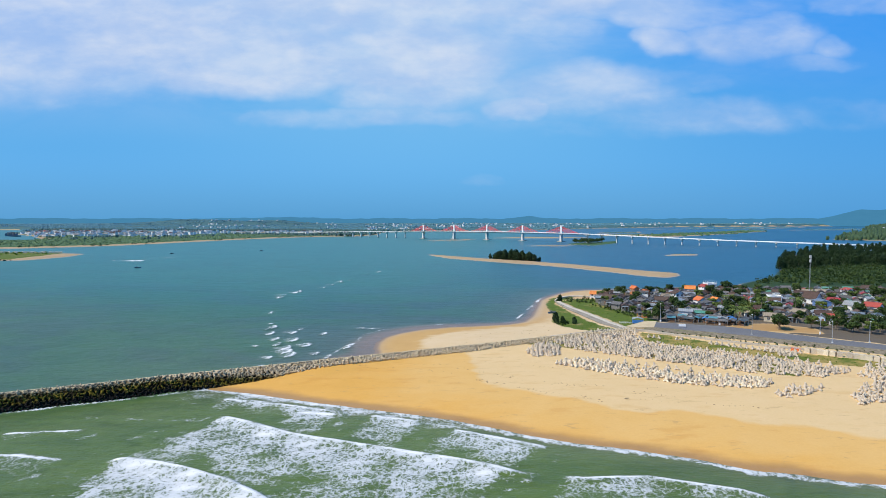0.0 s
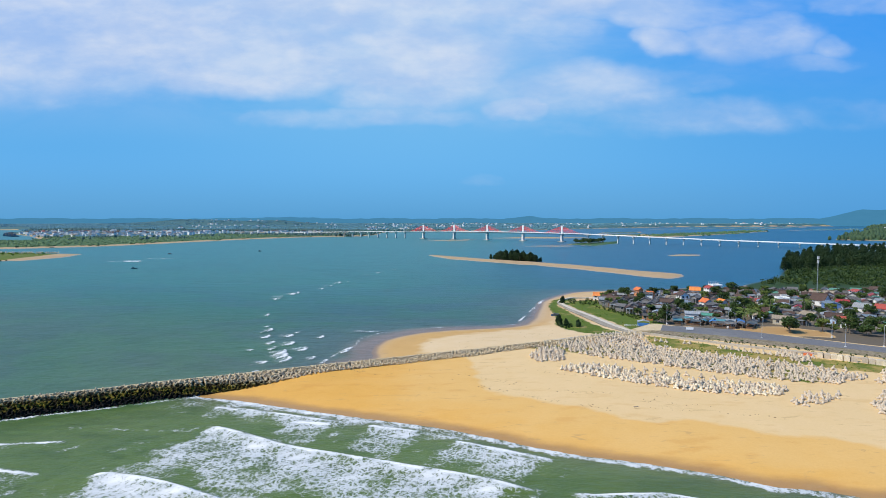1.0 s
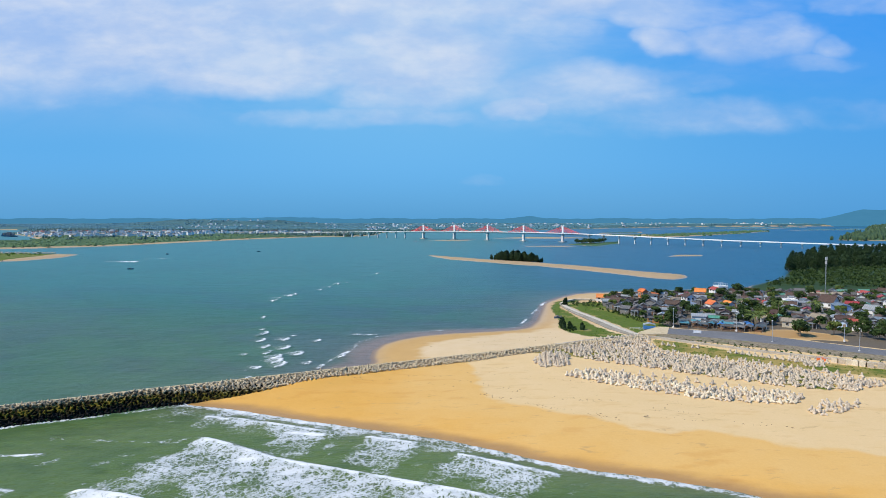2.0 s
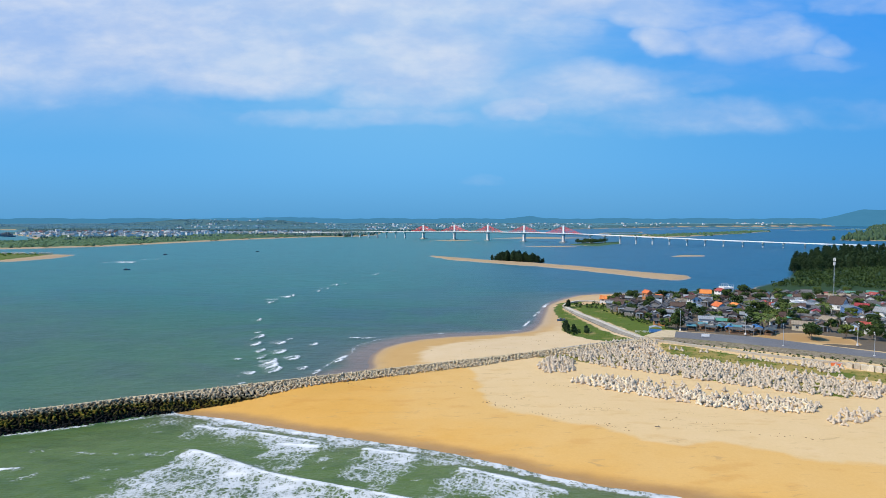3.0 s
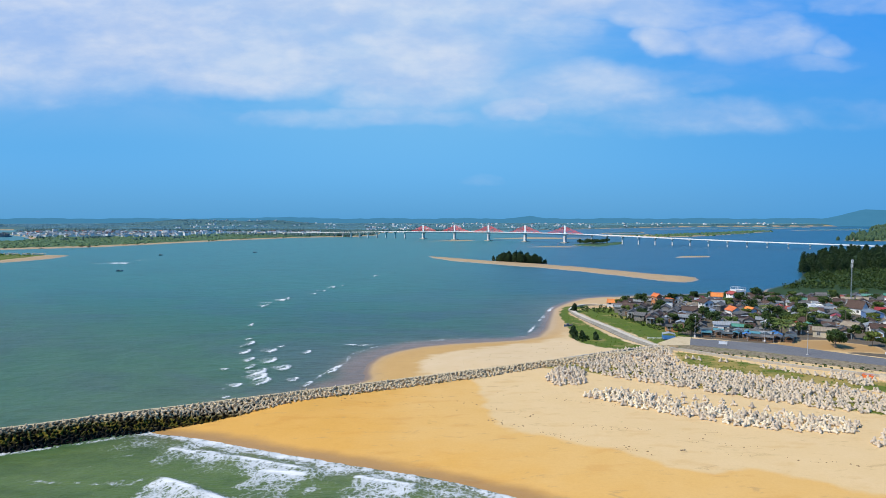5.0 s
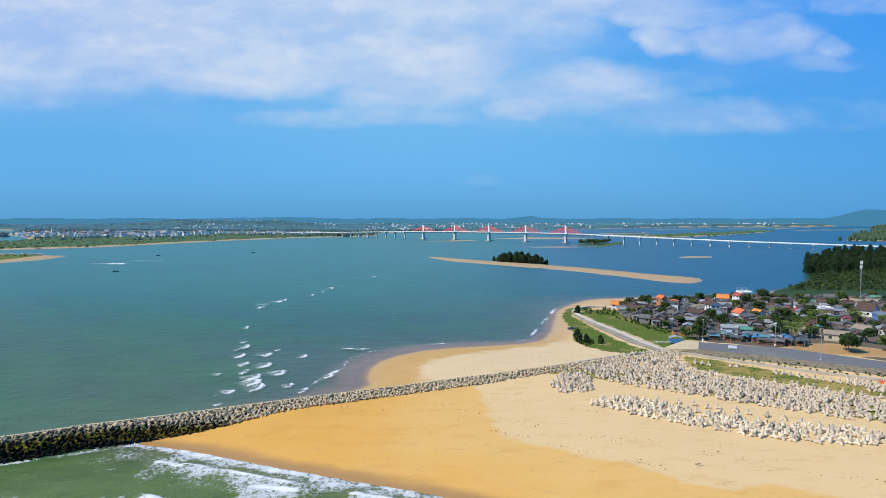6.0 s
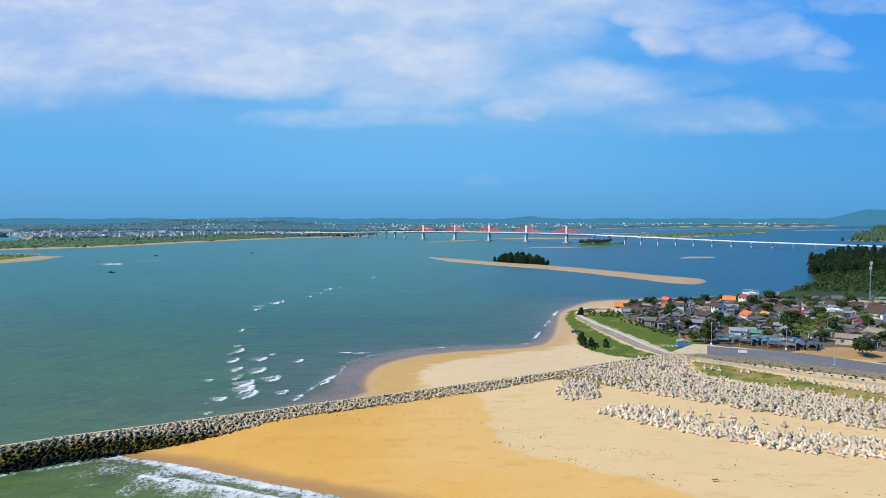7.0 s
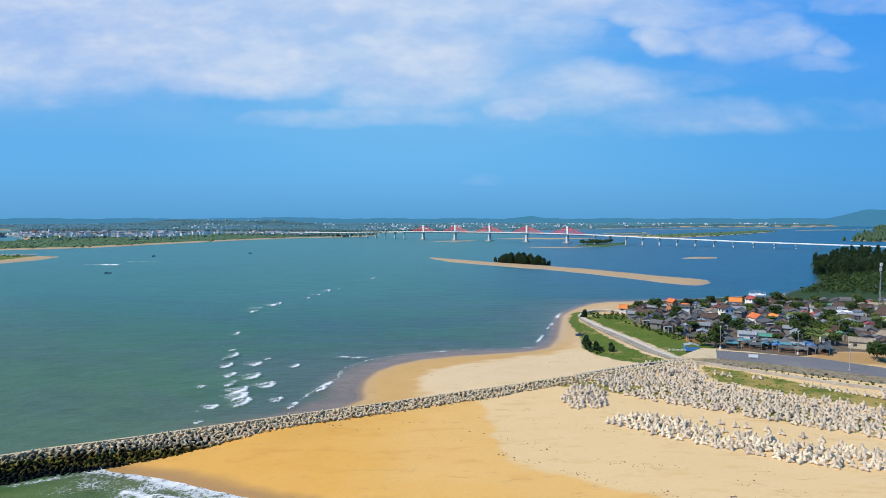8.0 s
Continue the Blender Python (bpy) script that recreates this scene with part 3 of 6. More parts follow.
def water_sheet():
    ys = np.concatenate(([-1500, -600, -250, -80, 0, 40], np.geomspace(75, 330, 330), np.geomspace(336, 4890, 210)))
    gx, gy = sheet_grid(0, 560, 330, ys)
    z = 0.10 * waver(gx, gy, 22, 11) * smooth(gy, 420, 260) + 0.05 * waver(gx, gy, 7, 12) * smooth(gy, 260, 190)
    foam = np.zeros(gx.shape)
    jetty_side = (gy - 239) * 0.90 - (gx - 3.6) * 0.436   # above zero: river side of the breakwater
    for pts, high, trail, web in SWELLS:
        mid_x, mid_y = sum(p[0] for p in pts) / len(pts), sum(p[1] for p in pts) / len(pts)
        reach = math.hypot(pts[-1][0] - pts[0][0], pts[-1][1] - pts[0][1]) / 2 + trail + 12
        rows = np.where(np.abs(ys - mid_y) < reach)[0]
        sl = slice(rows[0], rows[-1] + 1)
        x, y = gx[sl], gy[sl]
        d, share, back = line_distance(x, y, pts)
        frayed = share + (0.10 * waver(x, y, 13, 27) + 0.05 * waver(x, y, 4, 28)) * np.minimum(1, d / 3)
        ends = smooth(frayed, 0.0, 0.12) * smooth(-frayed, -1.0, -0.86)
        behind = back > 0   # seawards of the crest
        seaward, front = np.where(behind, d, 0), np.where(behind, 0, d)
        z[sl] += high * ends * np.exp(-(front / 1.0) ** 2 - (seaward / 3.0) ** 2) * (d < 14)
        wobble = 1 + 0.45 * waver(x, y, 18, 21) + 0.2 * waver(x, y, 6, 22)
        lip = 1.2 * np.exp(-((d + 0.3 * waver(x, y, 5, 25)) / (0.55 + 0.03 * trail)) ** 2) * (0.8 + 0.4 * waver(x, y, 11, 23))
        tail = web * np.clip(1.0 - seaward / (trail * wobble), 0, 1) ** 0.3 * (0.95 + 0.38 * waver(x, y, 15, 24) + 0.2 * waver(x, y, 5, 26))
        foam[sl] = np.maximum(foam[sl], ends * np.maximum(lip, np.where(behind, tail, 0)))
    d = inside_distance(gx, gy, MAINLAND)
    swash, share, _ = line_distance(gx, gy, SEA_LINE + [(250, 58)])
    ragged = 1.2 * waver(gx, gy, 14, 31) + 0.8 * waver(gx, gy, 5, 32)
    sea = jetty_side < 0
    foam = np.maximum(foam, np.where(sea, (0.60 + 0.3 * waver(gx, gy, 9, 33)) * np.exp(-(np.maximum(0, np.abs(swash + ragged - 1.0) - 0.8) / 0.9) ** 2), 0))
    foam = np.maximum(foam, np.where(sea & (gy > 158) & (gx < 10), 0.46 * np.clip(1.15 - swash / 15, 0, 1) * (0.85 + 0.8 * waver(gx, gy, 13, 41)), 0))
    # lather along the foot of the breakwater
    foam = np.maximum(foam, np.where(sea & (gx < -70), 0.9 * np.exp(-((np.abs(jetty_side + 6.2) / 1.2) ** 2)) * (0.6 + 0.5 * waver(gx, gy, 18, 42)), 0))
    for lap_line, weight, wide in ((RIVER_LINE, 0.30, 0.8), (LAP_LINE, 0.85, 1.0)):
        lap, _, _ = line_distance(gx, gy, lap_line)
        foam = np.maximum(foam, np.where(~sea, weight * np.exp(-((lap + 0.8 * waver(gx, gy, 12, 62)) / wide) ** 2) * (0.6 + 0.7 * waver(gx, gy, 26, 61)), 0))
    reach = 3 + 8 * smooth(gx, 60, -15)   # width of the shallows off the river beach
    shoal = np.where(sea, np.exp(np.minimum(d, 0) / 5.0) * 0.55, np.exp(-(np.minimum(d, 0) / reach) ** 4) + 0.45 * np.exp(np.minimum(d, 0) / 30.0)) * (gy < 480)
    surf = smooth(-jetty_side, -6, 14) * smooth(gy, 330, 240)
    surf = np.maximum(surf, 0.45 * smooth(gy + gx * 0.5, 360, 180) * smooth(gx, 10, -120))
    z *= smooth(-d, 0.0, 4.0) * 0.9 + 0.1
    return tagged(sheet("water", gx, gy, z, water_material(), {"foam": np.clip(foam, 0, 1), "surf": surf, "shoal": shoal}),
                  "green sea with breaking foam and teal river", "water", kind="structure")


water = water_sheet()


# ---- building tools ----
class Shape:
    """Collects faces for one mesh."""

    def __init__(self):
        self.verts, self.faces = [], []

    def add(self, verts, faces, m=None):
        k = len(self.verts)
        self.verts += [tuple(m @ Vector(v)) if m else tuple(v) for v in verts]
        self.faces += [tuple(i + k for i in f) for f in faces]
        return self

    def box(self, x0, y0, z0, x1, y1, z1, m=None):
        return self.add([(x, y, z) for z in (z0, z1) for x, y in ((x0, y0), (x1, y0), (x1, y1), (x0, y1))],
                        [(3, 2, 1, 0), (4, 5, 6, 7), (0, 1, 5, 4), (1, 2, 6, 5), (2, 3, 7, 6), (3, 0, 4, 7)], m)

    def tube(self, p, q, r0, r1, sides=8, m=None):
        p, q = Vector(p), Vector(q)
        a = (q - p).normalized()
        b = a.orthogonal().normalized()
        c = a.cross(b)
        ring = [(b * math.cos(2 * math.pi * i / sides) + c * math.sin(2 * math.pi * i / sides)) for i in range(sides)]
        return self.add([p + v * r0 for v in ring] + [q + v * r1 for v in ring],
                        [(i, (i + 1) % sides, sides + (i + 1) % sides, sides + i) for i in range(sides)] + [tuple(range(sides - 1, -1, -1)), tuple(range(sides, 2 * sides))], m)

    def prism(self, outline, y0, y1, m=None):
        """An outline of (x, z), drawn out along y."""
        n = len(outline)
        return self.add([(x, y0, z) for x, z in outline] + [(x, y1, z) for x, z in outline],
                        [(i, (i + 1) % n, n + (i + 1) % n, n + i) for i in range(n)] + [tuple(range(n - 1, -1, -1)), tuple(range(n, 2 * n))], m)

    def ribbon(self, left, right, thick):
        """A strip between two lines of points, with a thickness downwards."""
        n = len(left)
        low = lambda p: (p[0], p[1], p[2] - thick)
        v = list(left) + list(right) + [low(p) for p in left] + [low(p) for p in right]
        f = []
        for i in range(n - 1):
            f += [(i, n + i, n + i + 1, i + 1), (2 * n + i, 2 * n + i + 1, 3 * n + i + 1, 3 * n + i),
                  (i, i + 1, 2 * n + i + 1, 2 * n + i), (n + i + 1, n + i, 3 * n + i, 3 * n + i + 1)]
        f += [(0, 2 * n, 3 * n, n), (n - 1, 2 * n - 1, 4 * n - 1, 3 * n - 1)]
        return self.add(v, f)

    def mesh(self, name, mat, soft=False):
        me = bpy.data.meshes.new(name)
        me.from_pydata(self.verts, [], self.faces)
        me.materials.append(mat)
        if soft:
            me.polygons.foreach_set("use_smooth", np.ones(len(self.faces), bool))
        return me


def part(name, shape, mat, parent=None, label="", soft=False):
    ob = new(name, shape if isinstance(shape, bpy.types.Mesh) else shape.mesh(name, mat, soft))
    ob.parent = parent
    return tagged(ob, label)


def thing(name, label, category, group="", kind="", at=None):
    ob = new(name)
    ob.empty_display_size = 0.5
    if at:
        ob.matrix_basis = at
    return tagged(ob, label, category, group, kind)


# a close raster of the land near the town, to set things down on it
RX, RY, RSTEP = -340, 60, 2.0
raster_x, raster_y = np.meshgrid(np.arange(RX, 420, RSTEP), np.arange(RY, 520, RSTEP))
RASTER = land_height(raster_x, raster_y).tolist()


def height_at(x, y):
    i, j = (x - RX) / RSTEP, (y - RY) / RSTEP
    if not (0 <= i < len(RASTER[0]) - 1 and 0 <= j < len(RASTER) - 1):
        return float(land_height(np.array([float(x)]), np.array([float(y)]))[0])
    a, b = int(i), int(j)
    fx, fy = i - a, j - b
    low = RASTER[b][a] * (1 - fx) + RASTER[b][a + 1] * fx
    top = RASTER[b + 1][a] * (1 - fx) + RASTER[b + 1][a + 1] * fx
    return low * (1 - fy) + top * fy


def contains(poly, x, y):
    odd = False
    for (ax, ay), (bx, by) in zip(poly, poly[1:] + poly[:1]):
        if (ay > y) != (by > y) and x < (bx - ax) * (y - ay) / (by - ay) + ax:
            odd = not odd
    return odd


rng = random.Random(5)

# ---- breakwater ----
JETTY = [(-330, 74), (-230, 124.5), (-127, 175.8), (-101, 188.2), (-87, 196), (-71, 203), (-54, 211.4), (-41, 217.7), (-14, 230.2), (4, 239.2), (23, 248.2), (39.6, 257), (91, 280)]


def along(line, s):
    """The point at s metres along a line, and the way there."""
    for (ax, ay), (bx, by) in zip(line, line[1:]):
        length = math.hypot(bx - ax, by - ay)
        if s <= length or (bx, by) == line[-1]:
            return ax + (bx - ax) * s / length, ay + (by - ay) * s / length, (bx - ax) / length, (by - ay) / length
        s -= length


def length_of(line):
    return sum(math.hypot(b[0] - a[0], b[1] - a[1]) for a, b in zip(line, line[1:]))


breakwater = thing("breakwater", "long rubble breakwater with a pale concrete crest", "breakwater", kind="structure")
core = Shape()
J_LEN = length_of(JETTY)
stations = [along(JETTY, s) for s in np.linspace(0, J_LEN - 0.1, 60)]
for (ax, ay, tx, ty), (bx, by, sx, sy) in zip(stations, stations[1:]):
    ring = []
    for x, y, ux, uy in ((ax, ay, tx, ty), (bx, by, sx, sy)):
        for off, z in ((-4.4, -3.8), (-0.2, 1.9), (2.0, 2.6), (5.5, -3.0)):   # towards the sea first
            ring.append((x - uy * off, y + ux * off, z))
    core.add(ring, [(0, 4, 5, 1), (1, 5, 6, 2), (2, 6, 7, 3)])
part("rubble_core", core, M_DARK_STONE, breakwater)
cap = Shape()
for k in range(int(J_LEN / 6)):
    x, y, tx, ty = along(JETTY, k * 6 + 3)
    m = Matrix.Translation((x, y, 0)) @ Matrix.Rotation(math.atan2(ty, tx), 4, "Z")
    cap.box(-2.97, 1.25, 2.5, 2.97, 2.0, 4.0, m)
part("crest_slabs", cap, M_CREST, breakwater)


def tetrapod_mesh(name, mat, size, thick=1.0):
    """Four tapered legs from one hub; size is the height standing on three legs."""
    s = Shape()
    r = size * 0.62
    ways = [Vector((0, 0, 1))] + [Vector((math.cos(a) * 0.943, math.sin(a) * 0.943, -0.333)) for a in (0.3, 0.3 + 2.0944, 0.3 + 4.1888)]
    for w in ways:
        s.tube(w * r * 0.02, w * r * 0.92, r * 0.43 * thick, r * 0.25 * thick, 8)
        s.tube(w * r * 0.92, w * r, r * 0.25 * thick, r * 0.17 * thick, 8)
    return s.mesh(name, mat)


def turned(x, y, z, wild):
    if wild:
        return Matrix.Translation((x, y, z)) @ Euler((rng.uniform(0, 6.28), rng.uniform(0, 6.28), rng.uniform(0, 6.28))).to_matrix().to_4x4()
    return Matrix.Translation((x, y, z)) @ Euler((rng.gauss(0, 0.16), rng.gauss(0, 0.16), rng.uniform(0, 6.28))).to_matrix().to_4x4()


def joined(name, me, places, mat, label, category):
    """Many copies of one mesh, joined into a single object of stuff."""
    co = np.empty(len(me.vertices) * 3)
    me.vertices.foreach_get("co", co)
    co = co.reshape(-1, 3)
    polys = [tuple(p.vertices) for p in me.polygons]
    verts, faces = [], []
    for m in places:
        k = len(verts)
        a = np.array(m)
        verts += (co @ a[:3, :3].T + a[:3, 3]).tolist()
        faces += [tuple(i + k for i in f) for f in polys]
    out = bpy.data.meshes.new(name)
    out.from_pydata(verts, [], faces)
    out.materials.append(mat)
    return tagged(new(name, out), label, category, kind="stuff")


wet_mesh = tetrapod_mesh("tetrapod", M_TETRA_WET, 1.55, 0.88)
jetty_places = []
for row, (off, z) in enumerate(((-5.2, -0.1), (-4.45, 0.6), (-3.65, 1.25), (-2.85, 1.9), (-2.05, 2.5), (-1.25, 3.05), (-0.5, 3.5), (0.25, 3.75))):
    s = 110.0 + row * 0.6
    while s < J_LEN - 2:
        x, y, tx, ty = along(JETTY, s)
        o = off + rng.uniform(-0.25, 0.25)
        x, y = x - ty * o, y + tx * o
        g = height_at(x, y)
        if z + 0.7 > g and not (x > 40 and row < 4):
            jetty_places.append(turned(x, y, max(z, g + 0.3) + rng.uniform(-0.18, 0.2), True))
        s += rng.uniform(1.25, 1.75)
joined("tetrapod_armour", wet_mesh, [m for m in jetty_places if m.translation.x < -64 or m.translation.x > -50], M_TETRA_WET,
       "weed-stained concrete tetrapods piled along the breakwater", "tetrapods")
first = None
for m in [m for m in jetty_places if -64 <= m.translation.x <= -50]:
    if first is None:
        first = tagged(new("tetrapod", wet_mesh), "damp grey concrete tetrapod lying on the breakwater slope", "tetrapod", "tetrapods of the breakwater")
        first.matrix_basis = m
    else:
        copy_thing(first, m)

# ---- stored tetrapods on the upper beach ----
STORE_A = [(49, 262), (59, 273), (74, 282), (91, 284), (84, 256), (94, 245), (110, 231), (122, 222), (130, 214), (140, 206), (126, 198), (105, 204), (91, 213), (76, 224), (64, 232), (53, 241), (47, 254)]
STORE_B = [(32, 237), (40, 250), (45, 253), (47, 245), (46, 231), (36, 228)]
STORE_C = [(40, 218), (46, 222), (55, 222.5), (65, 214.5), (75, 206), (86, 200), (100, 197), (106, 193), (99, 186), (89, 187), (78, 190), (70, 195), (63, 200), (55, 204), (48, 211)]
STORE_D = [(99, 180), (108, 187), (118, 188), (116, 182), (101, 176)]
STORE_E = [(121, 178), (133, 190), (150, 199), (148, 184), (131, 174), (117, 169)]
STORE_F = [(129, 243), (133, 240), (139, 234), (133, 227), (128, 230)]
# rows of single pieces and their usual distance
SINGLE_ROWS = (([(66, 218), (77, 211.5), (86, 205.5), (94, 198.5), (104, 192)], 3.0), ([(96, 242.5), (109, 236), (122, 226), (140, 213)], 3.0))
dry_mesh = tetrapod_mesh("tetrapod", M_TETRA_DRY, 1.7, 1.04)


def store(poly, step, drop=0.0):
    xs, ys_ = [p[0] for p in poly], [p[1] for p in poly]
    out = []
    a = -0.6
    ca, sa = math.cos(a), math.sin(a)
    reach = int(90 / step)
    cx, cy = sum(xs) / len(xs), sum(ys_) / len(ys_)
    for i in range(-reach, reach):
        for j in range(-reach, reach):
            u, v = (i + 0.5 * (j % 2)) * step, j * step * 0.95
            x, y = cx + u * ca - v * sa + rng.uniform(-0.45, 0.45), cy + u * sa + v * ca + rng.uniform(-0.45, 0.45)
            if contains(poly, x, y) and rng.random() > drop:
                g = height_at(x, y)
                out.append(turned(x, y, g + 0.47, rng.random() < 0.07))
                if rng.random() < 0.10 and step < 2.0:
                    out.append(turned(x + 0.65, y + 0.4, g + 1.0, True))
    return out


near_places = store(STORE_C, 1.9, 0.12) + store(STORE_B, 1.85, 0.10) + store(STORE_D, 2.2, 0.35)
far_places = store(STORE_A, 1.92, 0.16) + store(STORE_E, 1.95, 0.2) + store([(136, 199), (151, 215), (161, 219), (158, 208), (140, 195)], 2.2, 0.3)
near_places += [turned(111 + 1.7 * k, 250.5 - 1.5 * k, height_at(111 + 1.7 * k, 250.5 - 1.5 * k) + 0.47, False) for k in range(11)] + store(STORE_F, 2.1)
near_places += [turned(100.5 + 1.9 * k, 259.8 - 0.4 * k, height_at(101, 260) + 0.47, False) for k in range(2)] + [turned(90.5 + 1.7 * k, 265.5 - 1.6 * k, height_at(92, 264) + 0.47, False) for k in range(3)]
for line_, gap in SINGLE_ROWS:
    k = 0.0
    while k < length_of(line_):
        x, y, _, _ = along(line_, k)
        near_places.append(turned(x + rng.uniform(-0.5, 0.5), y + rng.uniform(-0.5, 0.5), height_at(x, y) + 0.47, False))
        k += gap * rng.uniform(0.6, 1.5)
far_places += near_places[240:]
near_places = near_places[:240]
first = None
for m in near_places:
    if first is None:
        first = tagged(new("tetrapod", dry_mesh), "pale grey cast concrete tetrapod standing on the sand", "tetrapod", "tetrapods stored on the beach")
        first.matrix_basis = m
    else:
        copy_thing(first, m)
joined("tetrapod_store", dry_mesh, far_places, M_TETRA_DRY, "dense field of pale concrete tetrapods on sand and grass", "tetrapods")

# ---- road, path and sea wall ----
ROAD_FAR = [(101, 299), (135, 285), (150, 270), (166, 255), (184, 240), (297, 146), (697, -152)]
ROAD_NEAR = [(96, 286), (117, 274), (133, 263.5), (157, 246.5), (181, 228), (292, 138), (690, -162)]
road = part("road", Shape().ribbon([(x, y, 4.0) for x, y in ROAD_FAR], [(x, y, 4.0) for x, y in ROAD_NEAR], 1.4), M_ASPHALT)
tagged(road, "worn grey asphalt coast road beside the houses", "road", kind="structure")
apron = part("pavement", Shape().ribbon([(88, 289, 3.75), (101, 301.5, 4.03), (106, 300, 4.03)], [(88, 284.5, 3.75), (96, 284, 4.03), (99, 283.5, 4.03)], 0.9), M_CREST)
tagged(apron, "pale concrete apron where path and road meet", "pavement", kind="structure")
PATHWAY = [(100, 405), (93, 412), (86, 413.5), (79, 408), (75, 398), (74, 384), (76, 359), (80, 333), (83, 306), (86, 290), (89, 286)]


def strip(name, line, offs, z, thick, mat, label, category):
    left, right = [], []
    for i, (x, y) in enumerate(line):
        (ax, ay), (bx, by) = line[max(i - 1, 0)], line[min(i + 1, len(line) - 1)]
        length = math.hypot(bx - ax, by - ay)
        nx, ny = -(by - ay) / length, (bx - ax) / length
        top = z if z < 3.8 else min(z, height_at(x, y) + z - 3.0)
        left.append((x + nx * offs[1], y + ny * offs[1], top)), right.append((x + nx * offs[0], y + ny * offs[0], top))
    ob = part(name, Shape().ribbon(left, right, thick), mat)
    return tagged(ob, label, category, kind="structure")


M_WALK = surface("worn_pale_concrete", (0.46, 0.41, 0.33), (0.56, 0.51, 0.42), 0.9, 1.5, 0.3, (0.33, 0.29, 0.21))
strip("path", PATHWAY, (-1.0, 1.25), 3.9, 1.2, M_WALK, "pale concrete embankment path curving along the shore", "path")
strip("kerb", PATHWAY, (1.27, 1.6), 4.0, 0.9, M_PATH, "low concrete edge of the embankment path", "kerb")
SLOPE = surface("weathered_slope_slabs", (0.20, 0.18, 0.145), (0.30, 0.27, 0.22), 0.9, 0.8, 0.15, (0.11, 0.115, 0.08))
slope = Shape()
inner, outer = [], []
for i, (x, y) in enumerate(PATHWAY):
    (ax, ay), (bx, by) = PATHWAY[max(i - 1, 0)], PATHWAY[min(i + 1, len(PATHWAY) - 1)]
    q = math.hypot(bx - ax, by - ay)
    nx, ny = (by - ay) / q, -(bx - ax) / q
    run = 0.6 + 2.3 * max(0.0, min(1.0, (380 - y) / 50)) * max(0.0, min(1.0, (y - 286) / 20))
    top = min(3.86, height_at(x, y) + 0.85)
    inner.append((x + nx * 1.02, y + ny * 1.02, top)), outer.append((x + nx * (1.02 + run), y + ny * (1.02 + run), min(2.85, top - 0.5)))
slope.ribbon(inner, outer, 0.4)
tagged(part("slope_paving", slope, SLOPE), "grey concrete slope paving below the shore path", "slope paving", kind="structure")
revet = Shape()
revet.ribbon([(x, y, 3.95) for x, y in ROAD_NEAR], [(x - 3.2, y - 5.0, 3.0) for x, y in ROAD_NEAR], 0.6)
tagged(part("embankment", revet, M_STONE), "weathered rubble embankment below the coast road", "embankment", kind="structure")
WALL_LINE = [(84, 283), (93, 279), (103, 269), (122, 252.5), (137, 242.5), (165, 223), (280, 130)]
strip("sea_wall", WALL_LINE, (-0.6, 0.6), 3.75, 1.3, M_PATH, "low pale concrete sea wall at the foot of the embankment", "wall")
strip("edging", [(43, 263), (53, 269), (70, 278), (84, 284)], (-0.5, 0.5), 3.4, 0.9, M_PATH, "narrow concrete edging beside the breakwater root", "edging")

# ---- bridge ----
B_AT = lambda s: (232 + 81 * s, 1433 - 59 * s)
DECK = [(-11, 5.0), (-9.2, 8.0), (-6, 14.5), (-4, 19.0), (-2.8, 20.6), (-1.5, 21.0), (-0.2, 20.8), (0.8, 19.6), (2.15, 15.8), (4, 11.0), (6.34, 7.2), (8.5, 5.0), (10, 4.5)]


def deck_z(s):
    for (a, za), (b, zb) in zip(DECK, DECK[1:]):
        if a <= s <= b:
            return za + (zb - za) * (s - a) / (b - a)
    return DECK[-1][1]


UX, UY = 81 / math.hypot(81, 59), -59 / math.hypot(81, 59)


def bridge_point(s, off, z):
    x, y = B_AT(s)
    return (x - UY * off, y + UX * off, z)


bridge = thing("bridge", "long white extradosed river bridge with red stay cables", "bridge")
ss = np.linspace(-11, 10, 120)
part("deck", Shape().ribbon([bridge_point(s, 7.5, deck_z(s)) for s in ss], [bridge_point(s, -7.5, deck_z(s)) for s in ss], 0.7), M_WHITE, bridge)
part("box_girder", Shape().ribbon([bridge_point(s, 4.5, deck_z(s) - 0.9) for s in ss if -4.2 < s < 1.2], [bridge_point(s, -4.5, deck_z(s) - 0.9) for s in ss if -4.2 < s < 1.2], 2.2), M_CONCRETE, bridge)
for side_ in (-7.3, 7.3):
    part("parapet", Shape().ribbon([bridge_point(s, side_ + 0.2, deck_z(s) + 0.75) for s in ss], [bridge_point(s, side_ - 0.2, deck_z(s) + 0.75) for s in ss], 0.85), M_WHITE, bridge)


def frame_at(s):
    x, y = B_AT(s)
    return Matrix.Translation((x, y, 0)) @ Matrix.Rotation(math.atan2(UY, UX), 4, "Z")


